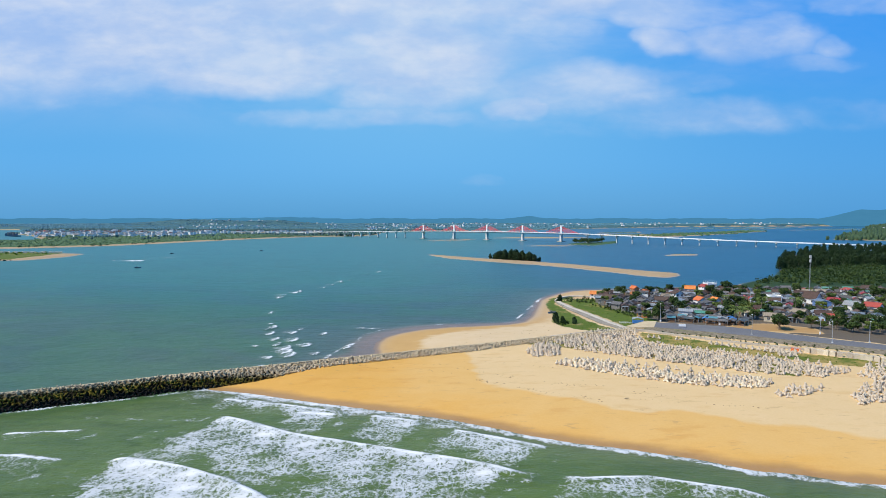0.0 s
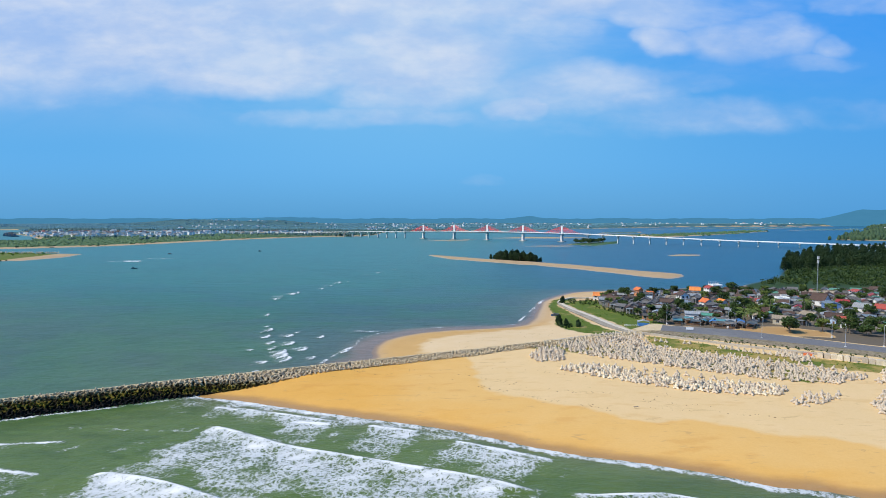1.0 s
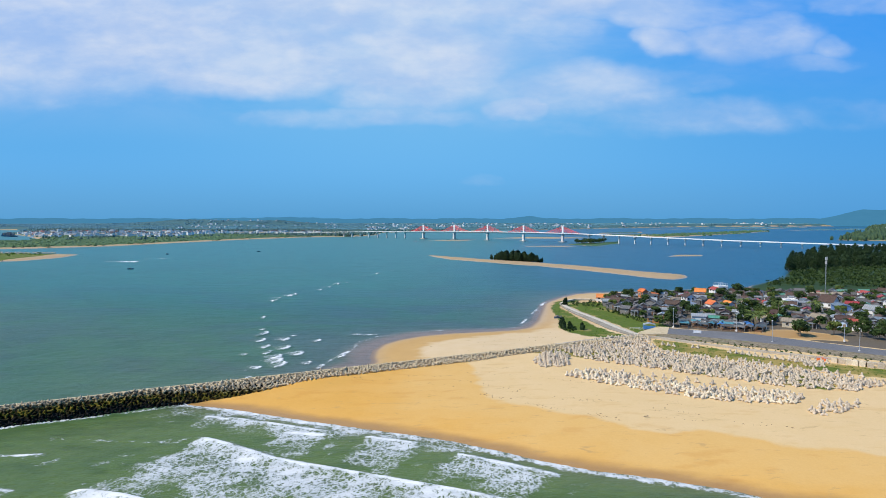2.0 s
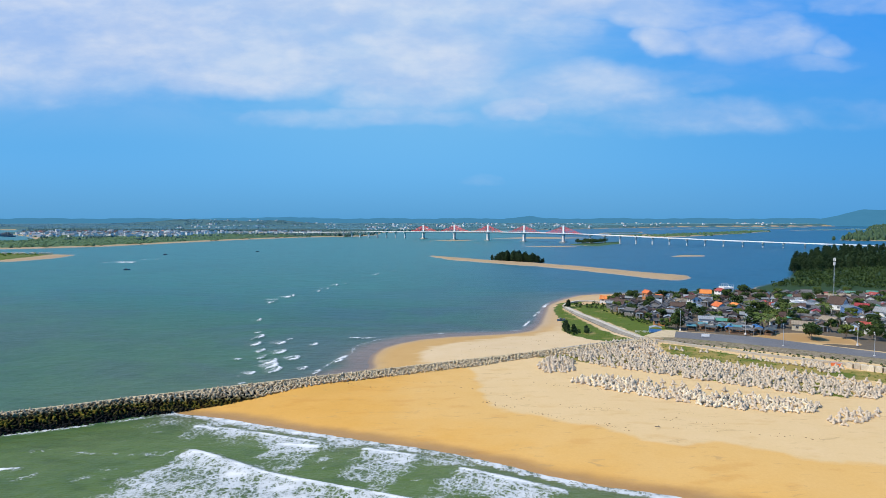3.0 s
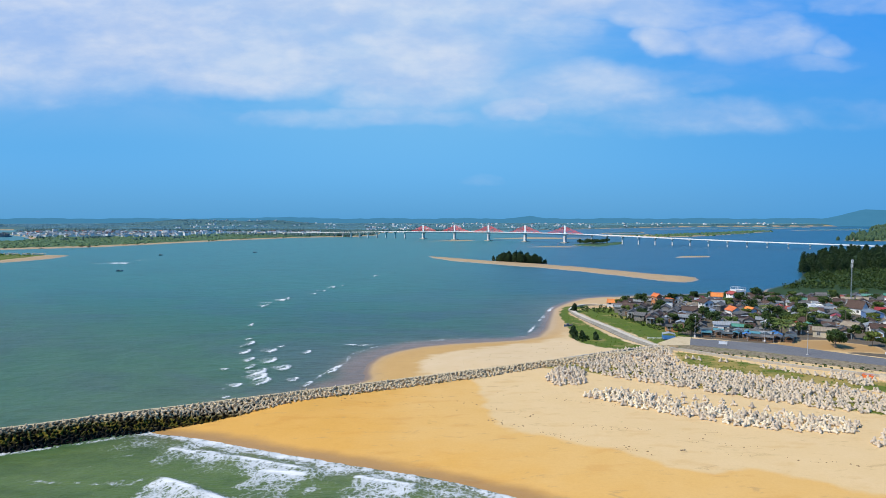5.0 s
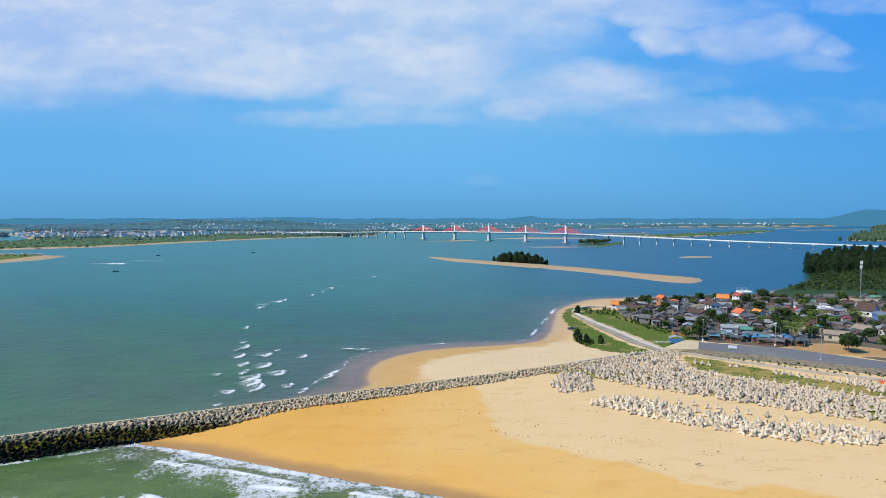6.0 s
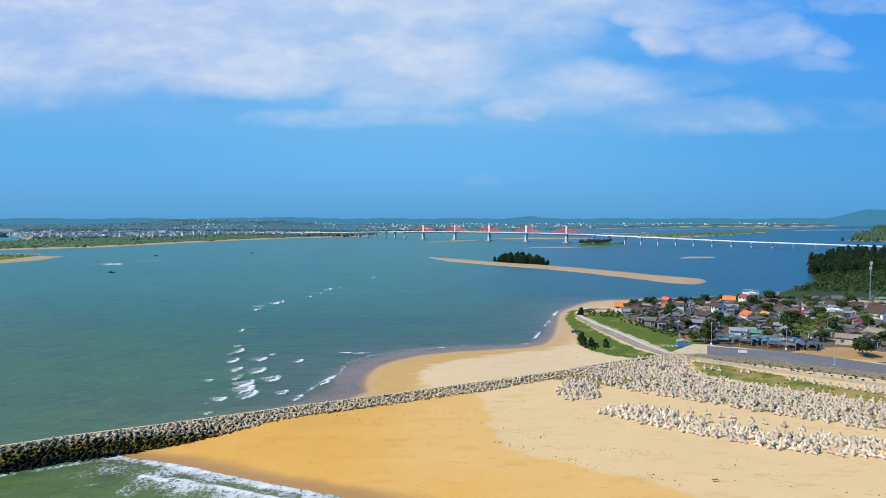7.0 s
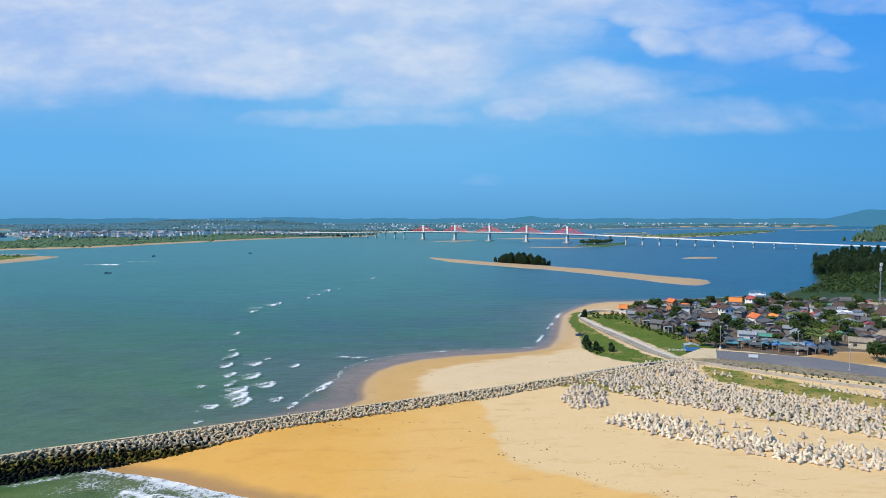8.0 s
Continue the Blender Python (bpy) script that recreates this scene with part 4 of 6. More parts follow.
for k in range(5):
    s = -3.5 + k
    z = deck_z(s)
    m = frame_at(s)
    pier = part("pier", Shape().prism([(-2.6, -4), (2.6, -4), (1.9, z * 0.6), (2.6, z - 2.8), (-2.6, z - 2.8), (-1.9, z * 0.6)], -4.2, 4.2, m), M_CONCRETE, bridge)
    part("pile_cap", Shape().box(-7, -8, -2, 7, 8, 1.3, m), M_PATH, pier, "sand-coloured concrete pile cap")
    part("pylon", Shape().prism([(-1.5, z), (1.5, z), (2.3, z + 17), (-2.3, z + 17)], -1.4, 1.4, m), M_WHITE, bridge)
    for side_ in (-1, 1):
        for c in range(9):
            top = z + 16 - c * 1.15
            reach_ = (44 - c * 4.2) * side_
            foot = bridge_point(s + reach_ / 100.2, 0, deck_z(s + reach_ / 100.2) + 0.2)
            head = bridge_point(s, 0, top)
            part("stay_cable", Shape().tube(head, foot, 0.30, 0.30, 5), M_RED, bridge, "red stay cable")
for s in [-4.13 - 0.333 * k for k in range(16)] + [1.13 + 0.34 * k for k in range(22)]:
    z = deck_z(s)
    m = frame_at(s)
    pier = part("pier", Shape().prism([(-1.0, -3), (1.0, -3), (1.0, z - 2.6), (-1.0, z - 2.6)], -2.2, 2.2, m), M_CONCRETE, bridge)
    part("pier_head", Shape().prism([(-1.1, z - 3.2), (1.1, z - 3.2), (1.4, z - 1.0), (-1.4, z - 1.0)], -6.5, 6.5, m), M_CONCRETE, pier)

# ---- plants ----
def leaf_quads(shape, centre, radius, count, size, r, flat=1.0):
    """Small leaf sprays on and inside a lobe."""
    for _ in range(count):
        v = Vector((r.gauss(0, 1), r.gauss(0, 1), r.gauss(0, 1) * flat)).normalized()
        p = Vector(centre) + Vector((v.x * radius, v.y * radius, v.z * radius * flat)) * (r.random() ** 0.35)
        a = (v + Vector((r.uniform(-1, 1), r.uniform(-1, 1), r.uniform(-0.6, 1)))).normalized()
        b = a.orthogonal().normalized()
        b = (b * math.cos(r.uniform(0, 6.3)) + a.cross(b) * math.sin(r.uniform(0, 6.3))).normalized()
        c = a.cross(b)
        s = size * r.uniform(0.6, 1.35)
        shape.add([p - b * s, p - c * s * 0.55, p + b * s, p + c * s * 0.6], [(0, 1, 2, 3)])


def broadleaf(label, tall, wide, mat, seed):
    r = random.Random(seed)
    tree = thing("tree", label, "tree")
    trunk, crown = Shape(), Shape()
    lean = (r.uniform(-0.4, 0.4), r.uniform(-0.4, 0.4))
    fork = tall * 0.35
    trunk.tube((0, 0, -0.6), (lean[0], lean[1], fork), tall * 0.035, tall * 0.022, 7)
    for k in range(9):
        a, z = k * 2.4 + r.uniform(-0.4, 0.4), tall * r.uniform(0.42, 0.86)
        d = wide * 0.5 * r.uniform(0.25, 0.72) * (1.15 - abs(z / tall - 0.6))
        c = (lean[0] + d * math.cos(a), lean[1] + d * math.sin(a), z)
        trunk.tube((lean[0], lean[1], fork * 0.95), c, tall * 0.014, tall * 0.005, 5)
        leaf_quads(crown, c, wide * r.uniform(0.17, 0.29), 95, 0.42, r, 0.75)
    part("trunk", trunk, M_TRUNK, tree)
    part("crown", crown, mat, tree)
    return tree


def casuarina(label, tall, wide, seed, mat):
    r = random.Random(seed)
    tree = thing("tree", label, "tree")
    trunk, crown = Shape(), Shape()
    lean = r.uniform(-0.7, 0.7)
    trunk.tube((0, 0, -0.6), (lean * 0.5, 0, tall * 0.5), tall * 0.018, tall * 0.011, 6)
    trunk.tube((lean * 0.5, 0, tall * 0.5), (lean, 0, tall * 0.92), tall * 0.011, tall * 0.003, 5)
    for k in range(15):
        z = tall * (0.22 + 0.72 * k / 14)
        a = k * 2.4 + r.uniform(-0.5, 0.5)
        d = wide * 0.5 * r.uniform(0.35, 0.9) * (1.25 - z / tall) * 0.85
        c = (lean * z / tall + d * math.cos(a), d * math.sin(a), z)
        trunk.tube((lean * z / tall, 0, z - 0.6), c, 0.07, 0.03, 4)
        leaf_quads(crown, c, wide * (0.27 - 0.07 * k / 14) * r.uniform(0.75, 1.35), 64, 0.55, r, 1.1)
    part("trunk", trunk, M_TRUNK, tree)
    part("crown", crown, mat, tree)
    return tree


def palm(label, tall, seed):
    r = random.Random(seed)
    tree = thing("palm_tree", label, "palm tree", "coconut palms among the houses")
    trunk = Shape()
    bend = r.uniform(-1, 1)
    pts = [(bend * (k / 5) ** 2, 0, -0.4 + (tall + 0.4) * k / 5) for k in range(6)]
    for k in range(5):
        trunk.tube(pts[k], pts[k + 1], 0.24 - 0.02 * k, 0.22 - 0.02 * k, 7)
    part("trunk", trunk, M_TRUNK, tree)
    for k in range(15):
        frond = Shape()
        a, lift = k * 2.399, r.uniform(-0.2, 0.9)
        prev = Vector(pts[-1])
        for j in range(6):
            out = 0.68 * (j + 1)
            q = Vector(pts[-1]) + Vector((math.cos(a) * out, math.sin(a) * out, lift * out * 0.6 - 0.105 * out * out))
            side_ = Vector((-math.sin(a), math.cos(a), 0)) * (0.62 * (1 - j / 7))
            for sg in (-1, 1):
                tip = (prev + q) / 2 + side_ * sg + Vector((0, 0, -0.28))
                frond.add([prev, q, tip + (q - prev) * 0.5, tip], [(0, 1, 2, 3)])
            prev = q
        part("frond", frond, M_PALM, tree)
    return tree


def part_named(ob, name):
    return [c for c in ob.children if c.name.split(".")[0] == name][0]


def scatter(protos, places, grow=0.25):
    """One of the prototypes at each place; the prototypes themselves stand at the first places."""
    r = random.Random(len(places))
    for k, (x, y) in enumerate(places):
        m = Matrix.Translation((x, y, height_at(x, y))) @ Matrix.Rotation(r.uniform(0, 6.28), 4, "Z")
        if k < len(protos):
            protos[k].matrix_basis = m
        else:
            ob = protos[k % len(protos)]
            c = copy_thing(ob, m)
            g = 1 + r.uniform(-grow, grow)
            c.scale = (g, g, g)


def fill(poly, count, gap, seed):
    """Places inside an outline, not closer than gap."""
    r = random.Random(seed)
    xs, ys_ = [p[0] for p in poly], [p[1] for p in poly]
    out = []
    for _ in range(count * 30):
        x, y = r.uniform(min(xs), max(xs)), r.uniform(min(ys_), max(ys_))
        if contains(poly, x, y) and all((x - a) ** 2 + (y - b) ** 2 > gap * gap for a, b in out):
            out.append((x, y))
            if len(out) == count:
                break
    return out


# ---- houses ----
PAINT = {"white": surface("white_limewash", (0.70, 0.70, 0.68), (0.80, 0.80, 0.78), 0.85, 2.0, 0.25, (0.48, 0.46, 0.42), vary=0.08),
         "cream": surface("cream_limewash", (0.46, 0.39, 0.27), (0.56, 0.48, 0.35), 0.85, 2.0, 0.25, (0.42, 0.37, 0.28), vary=0.1),
         "grey": surface("bare_render", (0.17, 0.16, 0.145), (0.28, 0.26, 0.235), 0.9, 2.0, 0.3, (0.20, 0.19, 0.17), vary=0.15),
         "pale blue": surface("pale_blue_paint", (0.42, 0.55, 0.68), (0.50, 0.62, 0.74), 0.8, 2.0, 0.25, (0.36, 0.42, 0.48), vary=0.08),
         "brick": surface("orange_brick", (0.42, 0.17, 0.07), (0.52, 0.24, 0.11), 0.9, 4.0, 0.3, (0.30, 0.15, 0.09), vary=0.1),
         "blue": surface("blue_sheet_metal", (0.10, 0.20, 0.42), (0.14, 0.26, 0.50), 0.5, 1.5, 0.3, (0.20, 0.26, 0.38), ribs=0.25)}
ROOFS = {"grey fibre cement": surface("fibre_cement", (0.085, 0.085, 0.085), (0.15, 0.145, 0.14), 0.9, 1.2, 0.2, (0.08, 0.075, 0.07), vary=0.3, ribs=0.3),
         "dark brown tile": surface("old_tile", (0.065, 0.04, 0.033), (0.11, 0.07, 0.055), 0.9, 1.5, 0.3, (0.05, 0.04, 0.035), vary=0.25, ribs=0.35),
         "orange tile": surface("new_tile", (0.60, 0.15, 0.04), (0.70, 0.21, 0.06), 0.75, 1.5, 0.3, (0.42, 0.12, 0.05), vary=0.1, ribs=0.35),
         "red metal": surface("red_sheet", (0.30, 0.04, 0.035), (0.38, 0.06, 0.05), 0.55, 1.2, 0.2, (0.22, 0.06, 0.05), vary=0.15, ribs=0.3),
         "green metal": surface("green_sheet", (0.06, 0.22, 0.16), (0.10, 0.30, 0.22), 0.6, 1.2, 0.2, (0.14, 0.20, 0.16), vary=0.15, ribs=0.3),
         "pale grey metal": surface("zinc_sheet", (0.26, 0.285, 0.30), (0.36, 0.38, 0.39), 0.5, 1.2, 0.25, (0.28, 0.25, 0.22), vary=0.18, ribs=0.3, metal=0.2),
         "blue-grey metal": surface("blue_grey_sheet", (0.10, 0.145, 0.185), (0.16, 0.20, 0.24), 0.55, 1.2, 0.25, (0.20, 0.19, 0.18), vary=0.18, ribs=0.3),
         "weathered tan": surface("tan_sheet", (0.22, 0.18, 0.13), (0.32, 0.265, 0.20), 0.8, 1.2, 0.25, (0.22, 0.17, 0.13), vary=0.18, ribs=0.3)}
M_DOOR = surface("door_wood", (0.16, 0.09, 0.05), (0.24, 0.14, 0.08), 0.7, 3.0, 0.5)
M_FRAME = surface("frame_paint", (0.45, 0.46, 0.46), (0.55, 0.56, 0.56), 0.6, 3.0, 0.5)


def opening(owner, name, x, y, z, w, h, out, axis):
    """A framed window or door set on a wall face; out is the wall's outward sign."""
    body, pane = Shape(), Shape()
    def slab(s, a0, b0, a1, b1, d0, d1):
        lo, hi = sorted((d0 * out, d1 * out))
        if axis == "x":
            s.box(x + lo, y + a0, z + b0, x + hi, y + a1, z + b1)
        else:
            s.box(x + a0, y + lo, z + b0, x + a1, y + hi, z + b1)
    t = 0.09
    slab(body, -w / 2 - t, -t, -w / 2, h + t, -0.04, 0.07), slab(body, w / 2, -t, w / 2 + t, h + t, -0.04, 0.07)
    slab(body, -w / 2, h, w / 2, h + t, -0.04, 0.07)
    if name == "window":
        slab(body, -w / 2, -t, w / 2, 0, -0.04, 0.12), slab(body, -0.03, 0, 0.03, h, -0.03, 0.05)
    slab(pane, -w / 2, 0, w / 2, h, -0.03, 0.02)
    frame_ = part(name, body, M_FRAME, owner)
    part("pane" if name == "window" else "leaf", pane, M_GLASS if name == "window" else M_DOOR, frame_)


def house(label, w, l, high, rise, wall, roof, storeys=1, porch=False, flat=False, group="houses of the fishing village", size=0.72, plain=False):
    """A house with its ridge along y."""
    w, l, rise = w * size, l * size, rise * size
    high = high * (size + 1) / 2
    ob = thing("house", label, "house", group)
    if flat:
        body = Shape().box(-w / 2, -l / 2, -0.8, w / 2, l / 2, high)
        part("wall", body, PAINT[wall], ob)
        rim = Shape()
        for x0, y0, x1, y1 in ((-w / 2 - .15, -l / 2 - .15, w / 2 + .15, -l / 2 + .1), (-w / 2 - .15, l / 2 - .1, w / 2 + .15, l / 2 + .15),
                               (-w / 2 - .15, -l / 2 + .1, -w / 2 + .1, l / 2 - .1), (w / 2 - .1, -l / 2 + .1, w / 2 + .15, l / 2 - .1)):
            rim.box(x0, y0, high - 0.15, x1, y1, high + 0.75)
        part("parapet", rim, PAINT[wall], ob)
        part("roof_slab", Shape().box(-w / 2 + .1, -l / 2 + .1, high, w / 2 - .1, l / 2 - .1, high + 0.08), M_CONCRETE, ob)
    else:
        part("wall", Shape().prism([(-w / 2, -0.8), (w / 2, -0.8), (w / 2, high), (0, high + rise), (-w / 2, high)], -l / 2, l / 2), PAINT[wall], ob)
        o, t = 0.45, 0.14
        drop = rise * o / (w / 2)
        slopes = Shape()
        for sg in (-1, 1):
            edge = [(0, high + rise + 0.02), (sg * (w / 2 + o), high - drop + 0.02), (sg * (w / 2 + o), high - drop + 0.02 + t), (0, high + rise + 0.02 + t)]
            slopes.prism(edge if sg < 0 else edge[::-1], -l / 2 - 0.4, l / 2 + 0.4)
        part("roof", slopes, ROOFS[roof], ob)
        part("ridge", Shape().prism([(-0.22, high + rise + 0.10), (0.22, high + rise + 0.10), (0, high + rise + 0.32)], -l / 2 - 0.42, l / 2 + 0.42), ROOFS[roof], ob)
    for s in range(storeys):
        z = 0.95 + 3.1 * s
        opening(ob, "window", -w / 4, -l / 2, z, 1.0, 1.2, -1, "y"), opening(ob, "window", -w / 2, -l / 4, z, 1.2, 1.2, -1, "x")
        if not plain:
            opening(ob, "window", -w / 2, l / 4, z, 1.2, 1.2, -1, "x")
        if s:
            opening(ob, "window", w / 4, -l / 2, z, 1.1, 1.2, -1, "y")
    opening(ob, "door", w / 4, -l / 2, 0.05, 1.0, 2.1, -1, "y")
    if porch:
        awning = Shape().prism([(-w / 2, high * 0.93), (w / 2, high * 0.93), (w / 2, high * 0.93 + 0.1), (-w / 2, high * 0.93 + 0.1)], -l / 2 - 2.6, -l / 2 - 0.02,
                               Matrix.Translation((0, 0, 0)))
        part("porch_roof", awning, ROOFS["pale grey metal"], ob, "pale sheet metal porch roof")
        for x in (-w / 2 + 0.15, 0, w / 2 - 0.15):
            part("post", Shape().box(x - 0.07, -l / 2 - 2.5, -0.8, x + 0.07, -l / 2 - 2.36, high * 0.93), M_FRAME, ob)
    return ob


def tank_and_rails(ob, w, l, high):
    rail = Shape()
    for k in range(5):
        x = -w / 2 + w * k / 4
        rail.box(x - 0.06, -l / 2, high + 0.7, x + 0.06, -l / 2 + 0.12, high + 2.3)
        rail.box(x - 0.06, l / 2 - 0.12, high + 0.7, x + 0.06, l / 2, high + 2.3)
    rail.box(-w / 2, -l / 2, high + 2.3, w / 2, -l / 2 + 0.15, high + 2.45), rail.box(-w / 2, l / 2 - 0.15, high + 2.3, w / 2, l / 2, high + 2.45)
    part("terrace_frame", rail, M_WHITE, ob)


def put_down(ob, x, y, turn=0.0, sink=0.0):
    ob.matrix_basis = Matrix.Translation((x, y, max(height_at(x, y), 2.6) - sink)) @ Matrix.Rotation(radians(turn), 4, "Z")
    return ob


landmarks = []


def landmark(ob, x, y, turn, room=6.5):
    landmarks.append((x, y, room))
    return put_down(ob, x, y, turn)


landmark(house("low house with a bright orange hipped tile roof by the shore", 8, 9, 2.4, 2.2, "white", "orange tile"), 102, 405, 70)
tall_house = landmark(house("tall narrow orange brick house with a tile roof", 4.6, 8, 7.6, 1.8, "brick", "orange tile", 2), 126, 399, 12, 5)
landmark(house("small brick annexe with an orange tile roof", 5, 6, 4.6, 1.6, "brick", "orange tile"), 133.5, 399, 40, 4)
landmark(house("white two-storey gabled house with a dark roof", 7.2, 9, 6.6, 2.2, "white", "dark brown tile", 2), 146, 378, 6, 7)
block = landmark(house("pale grey flat-roofed house with a white rooftop terrace frame", 9, 9, 6.8, 0, "white", "grey fibre cement", 2, flat=True), 189, 430, 5)
tank_and_rails(block, 6.4, 6.4, 5.85)
landmark(house("house with a vivid orange tile roof", 8, 9, 4.4, 2.6, "white", "orange tile"), 171, 420, 65)
landmark(house("two-storey white house with a red metal roof", 7, 9, 6.0, 1.6, "white", "red metal", 2), 181, 420, 10)
landmark(house("white gabled house with an orange tile roof", 6.5, 9, 4.4, 2.3, "white", "orange tile"), 153, 361, 8)
landmark(house("small white gabled house with an orange tile roof", 5.5, 8, 4.2, 2.0, "white", "orange tile"), 162, 361, 8, 5)
landmark(house("broad unpainted concrete house with a grey roof", 13, 9, 4.2, 1.4, "grey", "grey fibre cement", porch=True), 153, 349, 4, 8)
landmark(house("large blue sheet-metal shed", 9.5, 14, 6.0, 1.2, "blue", "blue-grey metal"), 214, 343, -18, 9)
landmark(house("steep maroon-roofed hall with a pale gable", 8, 12, 4.0, 5.0, "white", "dark brown tile"), 226, 372, 25, 8)
landmark(house("white flat-roofed house among grey roofs", 10, 8, 4.4, 0, "white", "grey fibre cement", flat=True), 205, 376, -8, 7)
landmark(house("long cream house with a grey roof beside bare ground", 7, 12, 3.4, 1.6, "cream", "weathered tan"), 167, 306, 58, 8)
landmark(house("cream gabled house with a tan roof", 7, 10, 3.4, 2.0, "cream", "weathered tan"), 187, 318, 20, 7)
landmark(house("white hall with twin red-trimmed gables", 7, 11, 4.5, 2.6, "white", "pale grey metal"), 228, 338, 30, 7)
landmark(house("white hall with a red ridge beside its twin", 7, 11, 4.5, 2.6, "white", "red metal"), 236, 333, 30, 6)
landmark(house("pale blue two-storey house at the roadside", 8, 9, 6.2, 1.6, "pale blue", "blue-grey metal", 2), 246, 322, 10)
landmark(house("two-storey white house with a red metal roof by the fields", 8, 9, 5.6, 1.4, "white", "red metal", 2), 268, 402, 5)
landmark(house("low orange brick shed at the village edge", 5, 7, 2.7, 0.8, "brick", "grey fibre cement"), 106, 322, 75, 4)
landmark(house("white house with a pale sheet-metal porch", 7, 8, 4.0, 1.5, "white", "pale grey metal", porch=True), 151, 322, -15, 7)

kinds = []
for k, (wall, roof, w, l, high, rise, porch) in enumerate((
        ("grey", "grey fibre cement", 7, 10, 3.2, 1.7, False), ("grey", "grey fibre cement", 6.5, 11, 3.3, 1.8, True), ("grey", "dark brown tile", 7.5, 9, 3.3, 2.0, False),
        ("grey", "dark brown tile", 6, 9, 3.0, 1.6, True), ("white", "blue-grey metal", 7, 12, 3.6, 1.4, False), ("cream", "grey fibre cement", 8, 10, 3.2, 1.8, True),
        ("grey", "pale grey metal", 6, 8, 3.0, 1.1, False), ("white", "weathered tan", 7, 9, 3.2, 1.7, False), ("pale blue", "grey fibre cement", 6.5, 9, 3.4, 1.7, False),
        ("grey", "green metal", 6, 9, 3.0, 1.2, False), ("white", "dark brown tile", 7, 10, 3.5, 2.2, False), ("white", "pale grey metal", 8, 11, 4.0, 1.4, False),
        ("cream", "red metal", 6.5, 9, 3.3, 1.5, False), ("grey", "grey fibre cement", 9, 8, 3.0, 1.5, False), ("white", "grey fibre cement", 6, 8, 6.0, 1.5, False))):
    paint = {"grey": "unpainted grey", "white": "whitewashed", "cream": "cream-washed", "pale blue": "pale blue"}[wall]
    kinds.append(house(f"{paint} {'two-storey ' if high > 5 else 'low '}house with a {roof} roof" + (" and porch" if porch else ""), w, l, high, rise, wall, roof, 2 if high > 5 else 1, porch, plain=True, size=0.6))
VILLAGE = [(99, 340), (97, 388), (104, 413), (136, 424), (170, 432), (236, 438), (290, 434), (320, 430), (302, 398), (258, 335), (226, 288), (205, 285), (178, 303), (150, 314), (122, 318), (110, 327)]
r_town = random.Random(77)
spots = []
for i in range(-28, 34):
    for j in range(-22, 28):
        u, v = i * 6.2, j * 7.4 + (i % 2) * 3
        x, y = 200 + u * math.cos(-0.5) - v * math.sin(-0.5) + r_town.uniform(-1.6, 1.6), 350 + u * math.sin(-0.5) + v * math.cos(-0.5) + r_town.uniform(-1.6, 1.6)
        if contains(VILLAGE, x, y) and all((x - a) ** 2 + (y - b) ** 2 > (c + 0.3) ** 2 for a, b, c in landmarks) and x < 0.727 * y + 8 and r_town.random() > 0.22:
            spots.append((x, y))
r_town.shuffle(spots)
for k, (x, y) in enumerate(spots):
    turn = -28 + r_town.choice((0, 0, 90)) + r_town.uniform(-14, 14)
    if k < len(kinds):
        put_down(kinds[k], x, y, turn)
    else:
        ob = kinds[r_town.choice((0, 1, 2, 3, 6, 13)) if x < 132 else r_town.choice((0, 0, 0, 1, 2, 2, 3, 3, 4, 5, 6, 7, 8, 9, 10, 11, 12, 13, 13, 6))]
        c = copy_thing(ob, Matrix.Translation((x, y, max(height_at(x, y), 2.6))) @ Matrix.Rotation(radians(turn), 4, "Z"))
        g = r_town.uniform(0.88, 1.14)
        c.scale = (g, g * r_town.uniform(0.9, 1.1), g * r_town.uniform(0.95, 1.1))

# ---- market stalls by the road ----
TARPS = [surface("blue_tarpaulin", (0.04, 0.16, 0.42), (0.07, 0.22, 0.50), 0.6, 1.5, 0.4, (0.10, 0.18, 0.30)), surface("dark_tarpaulin", (0.05, 0.07, 0.08), (0.09, 0.11, 0.12), 0.7, 1.5, 0.4),
         surface("teal_tarpaulin", (0.06, 0.18, 0.22), (0.09, 0.24, 0.28), 0.6, 1.5, 0.4), ROOFS["pale grey metal"], ROOFS["grey fibre cement"]]


def stall(label, w, l, mat):
    ob = thing("market_stall", label, "market stall", "stalls of the roadside market")
    part("canopy", Shape().prism([(-w / 2, 2.05), (0, 2.75), (w / 2, 2.05), (w / 2, 2.11), (0, 2.82), (-w / 2, 2.11)], -l / 2, l / 2), mat, ob)
    for x in (-w / 2 + 0.1, w / 2 - 0.1):
        for y in (-l / 2 + 0.1, l / 2 - 0.1):
            part("post", Shape().tube((x, y, -0.3), (x, y, 2.1), 0.05, 0.05, 6), M_STEEL, ob)
    part("counter", Shape().box(-w / 2 + 0.3, -l / 2 + 0.4, 0.75, w / 2 - 0.3, l / 2 - 0.4, 0.85).box(-w / 2 + 0.5, -l / 2 + 0.6, -0.3, w / 2 - 0.5, l / 2 - 0.6, 0.75), M_DOOR, ob)
    return ob


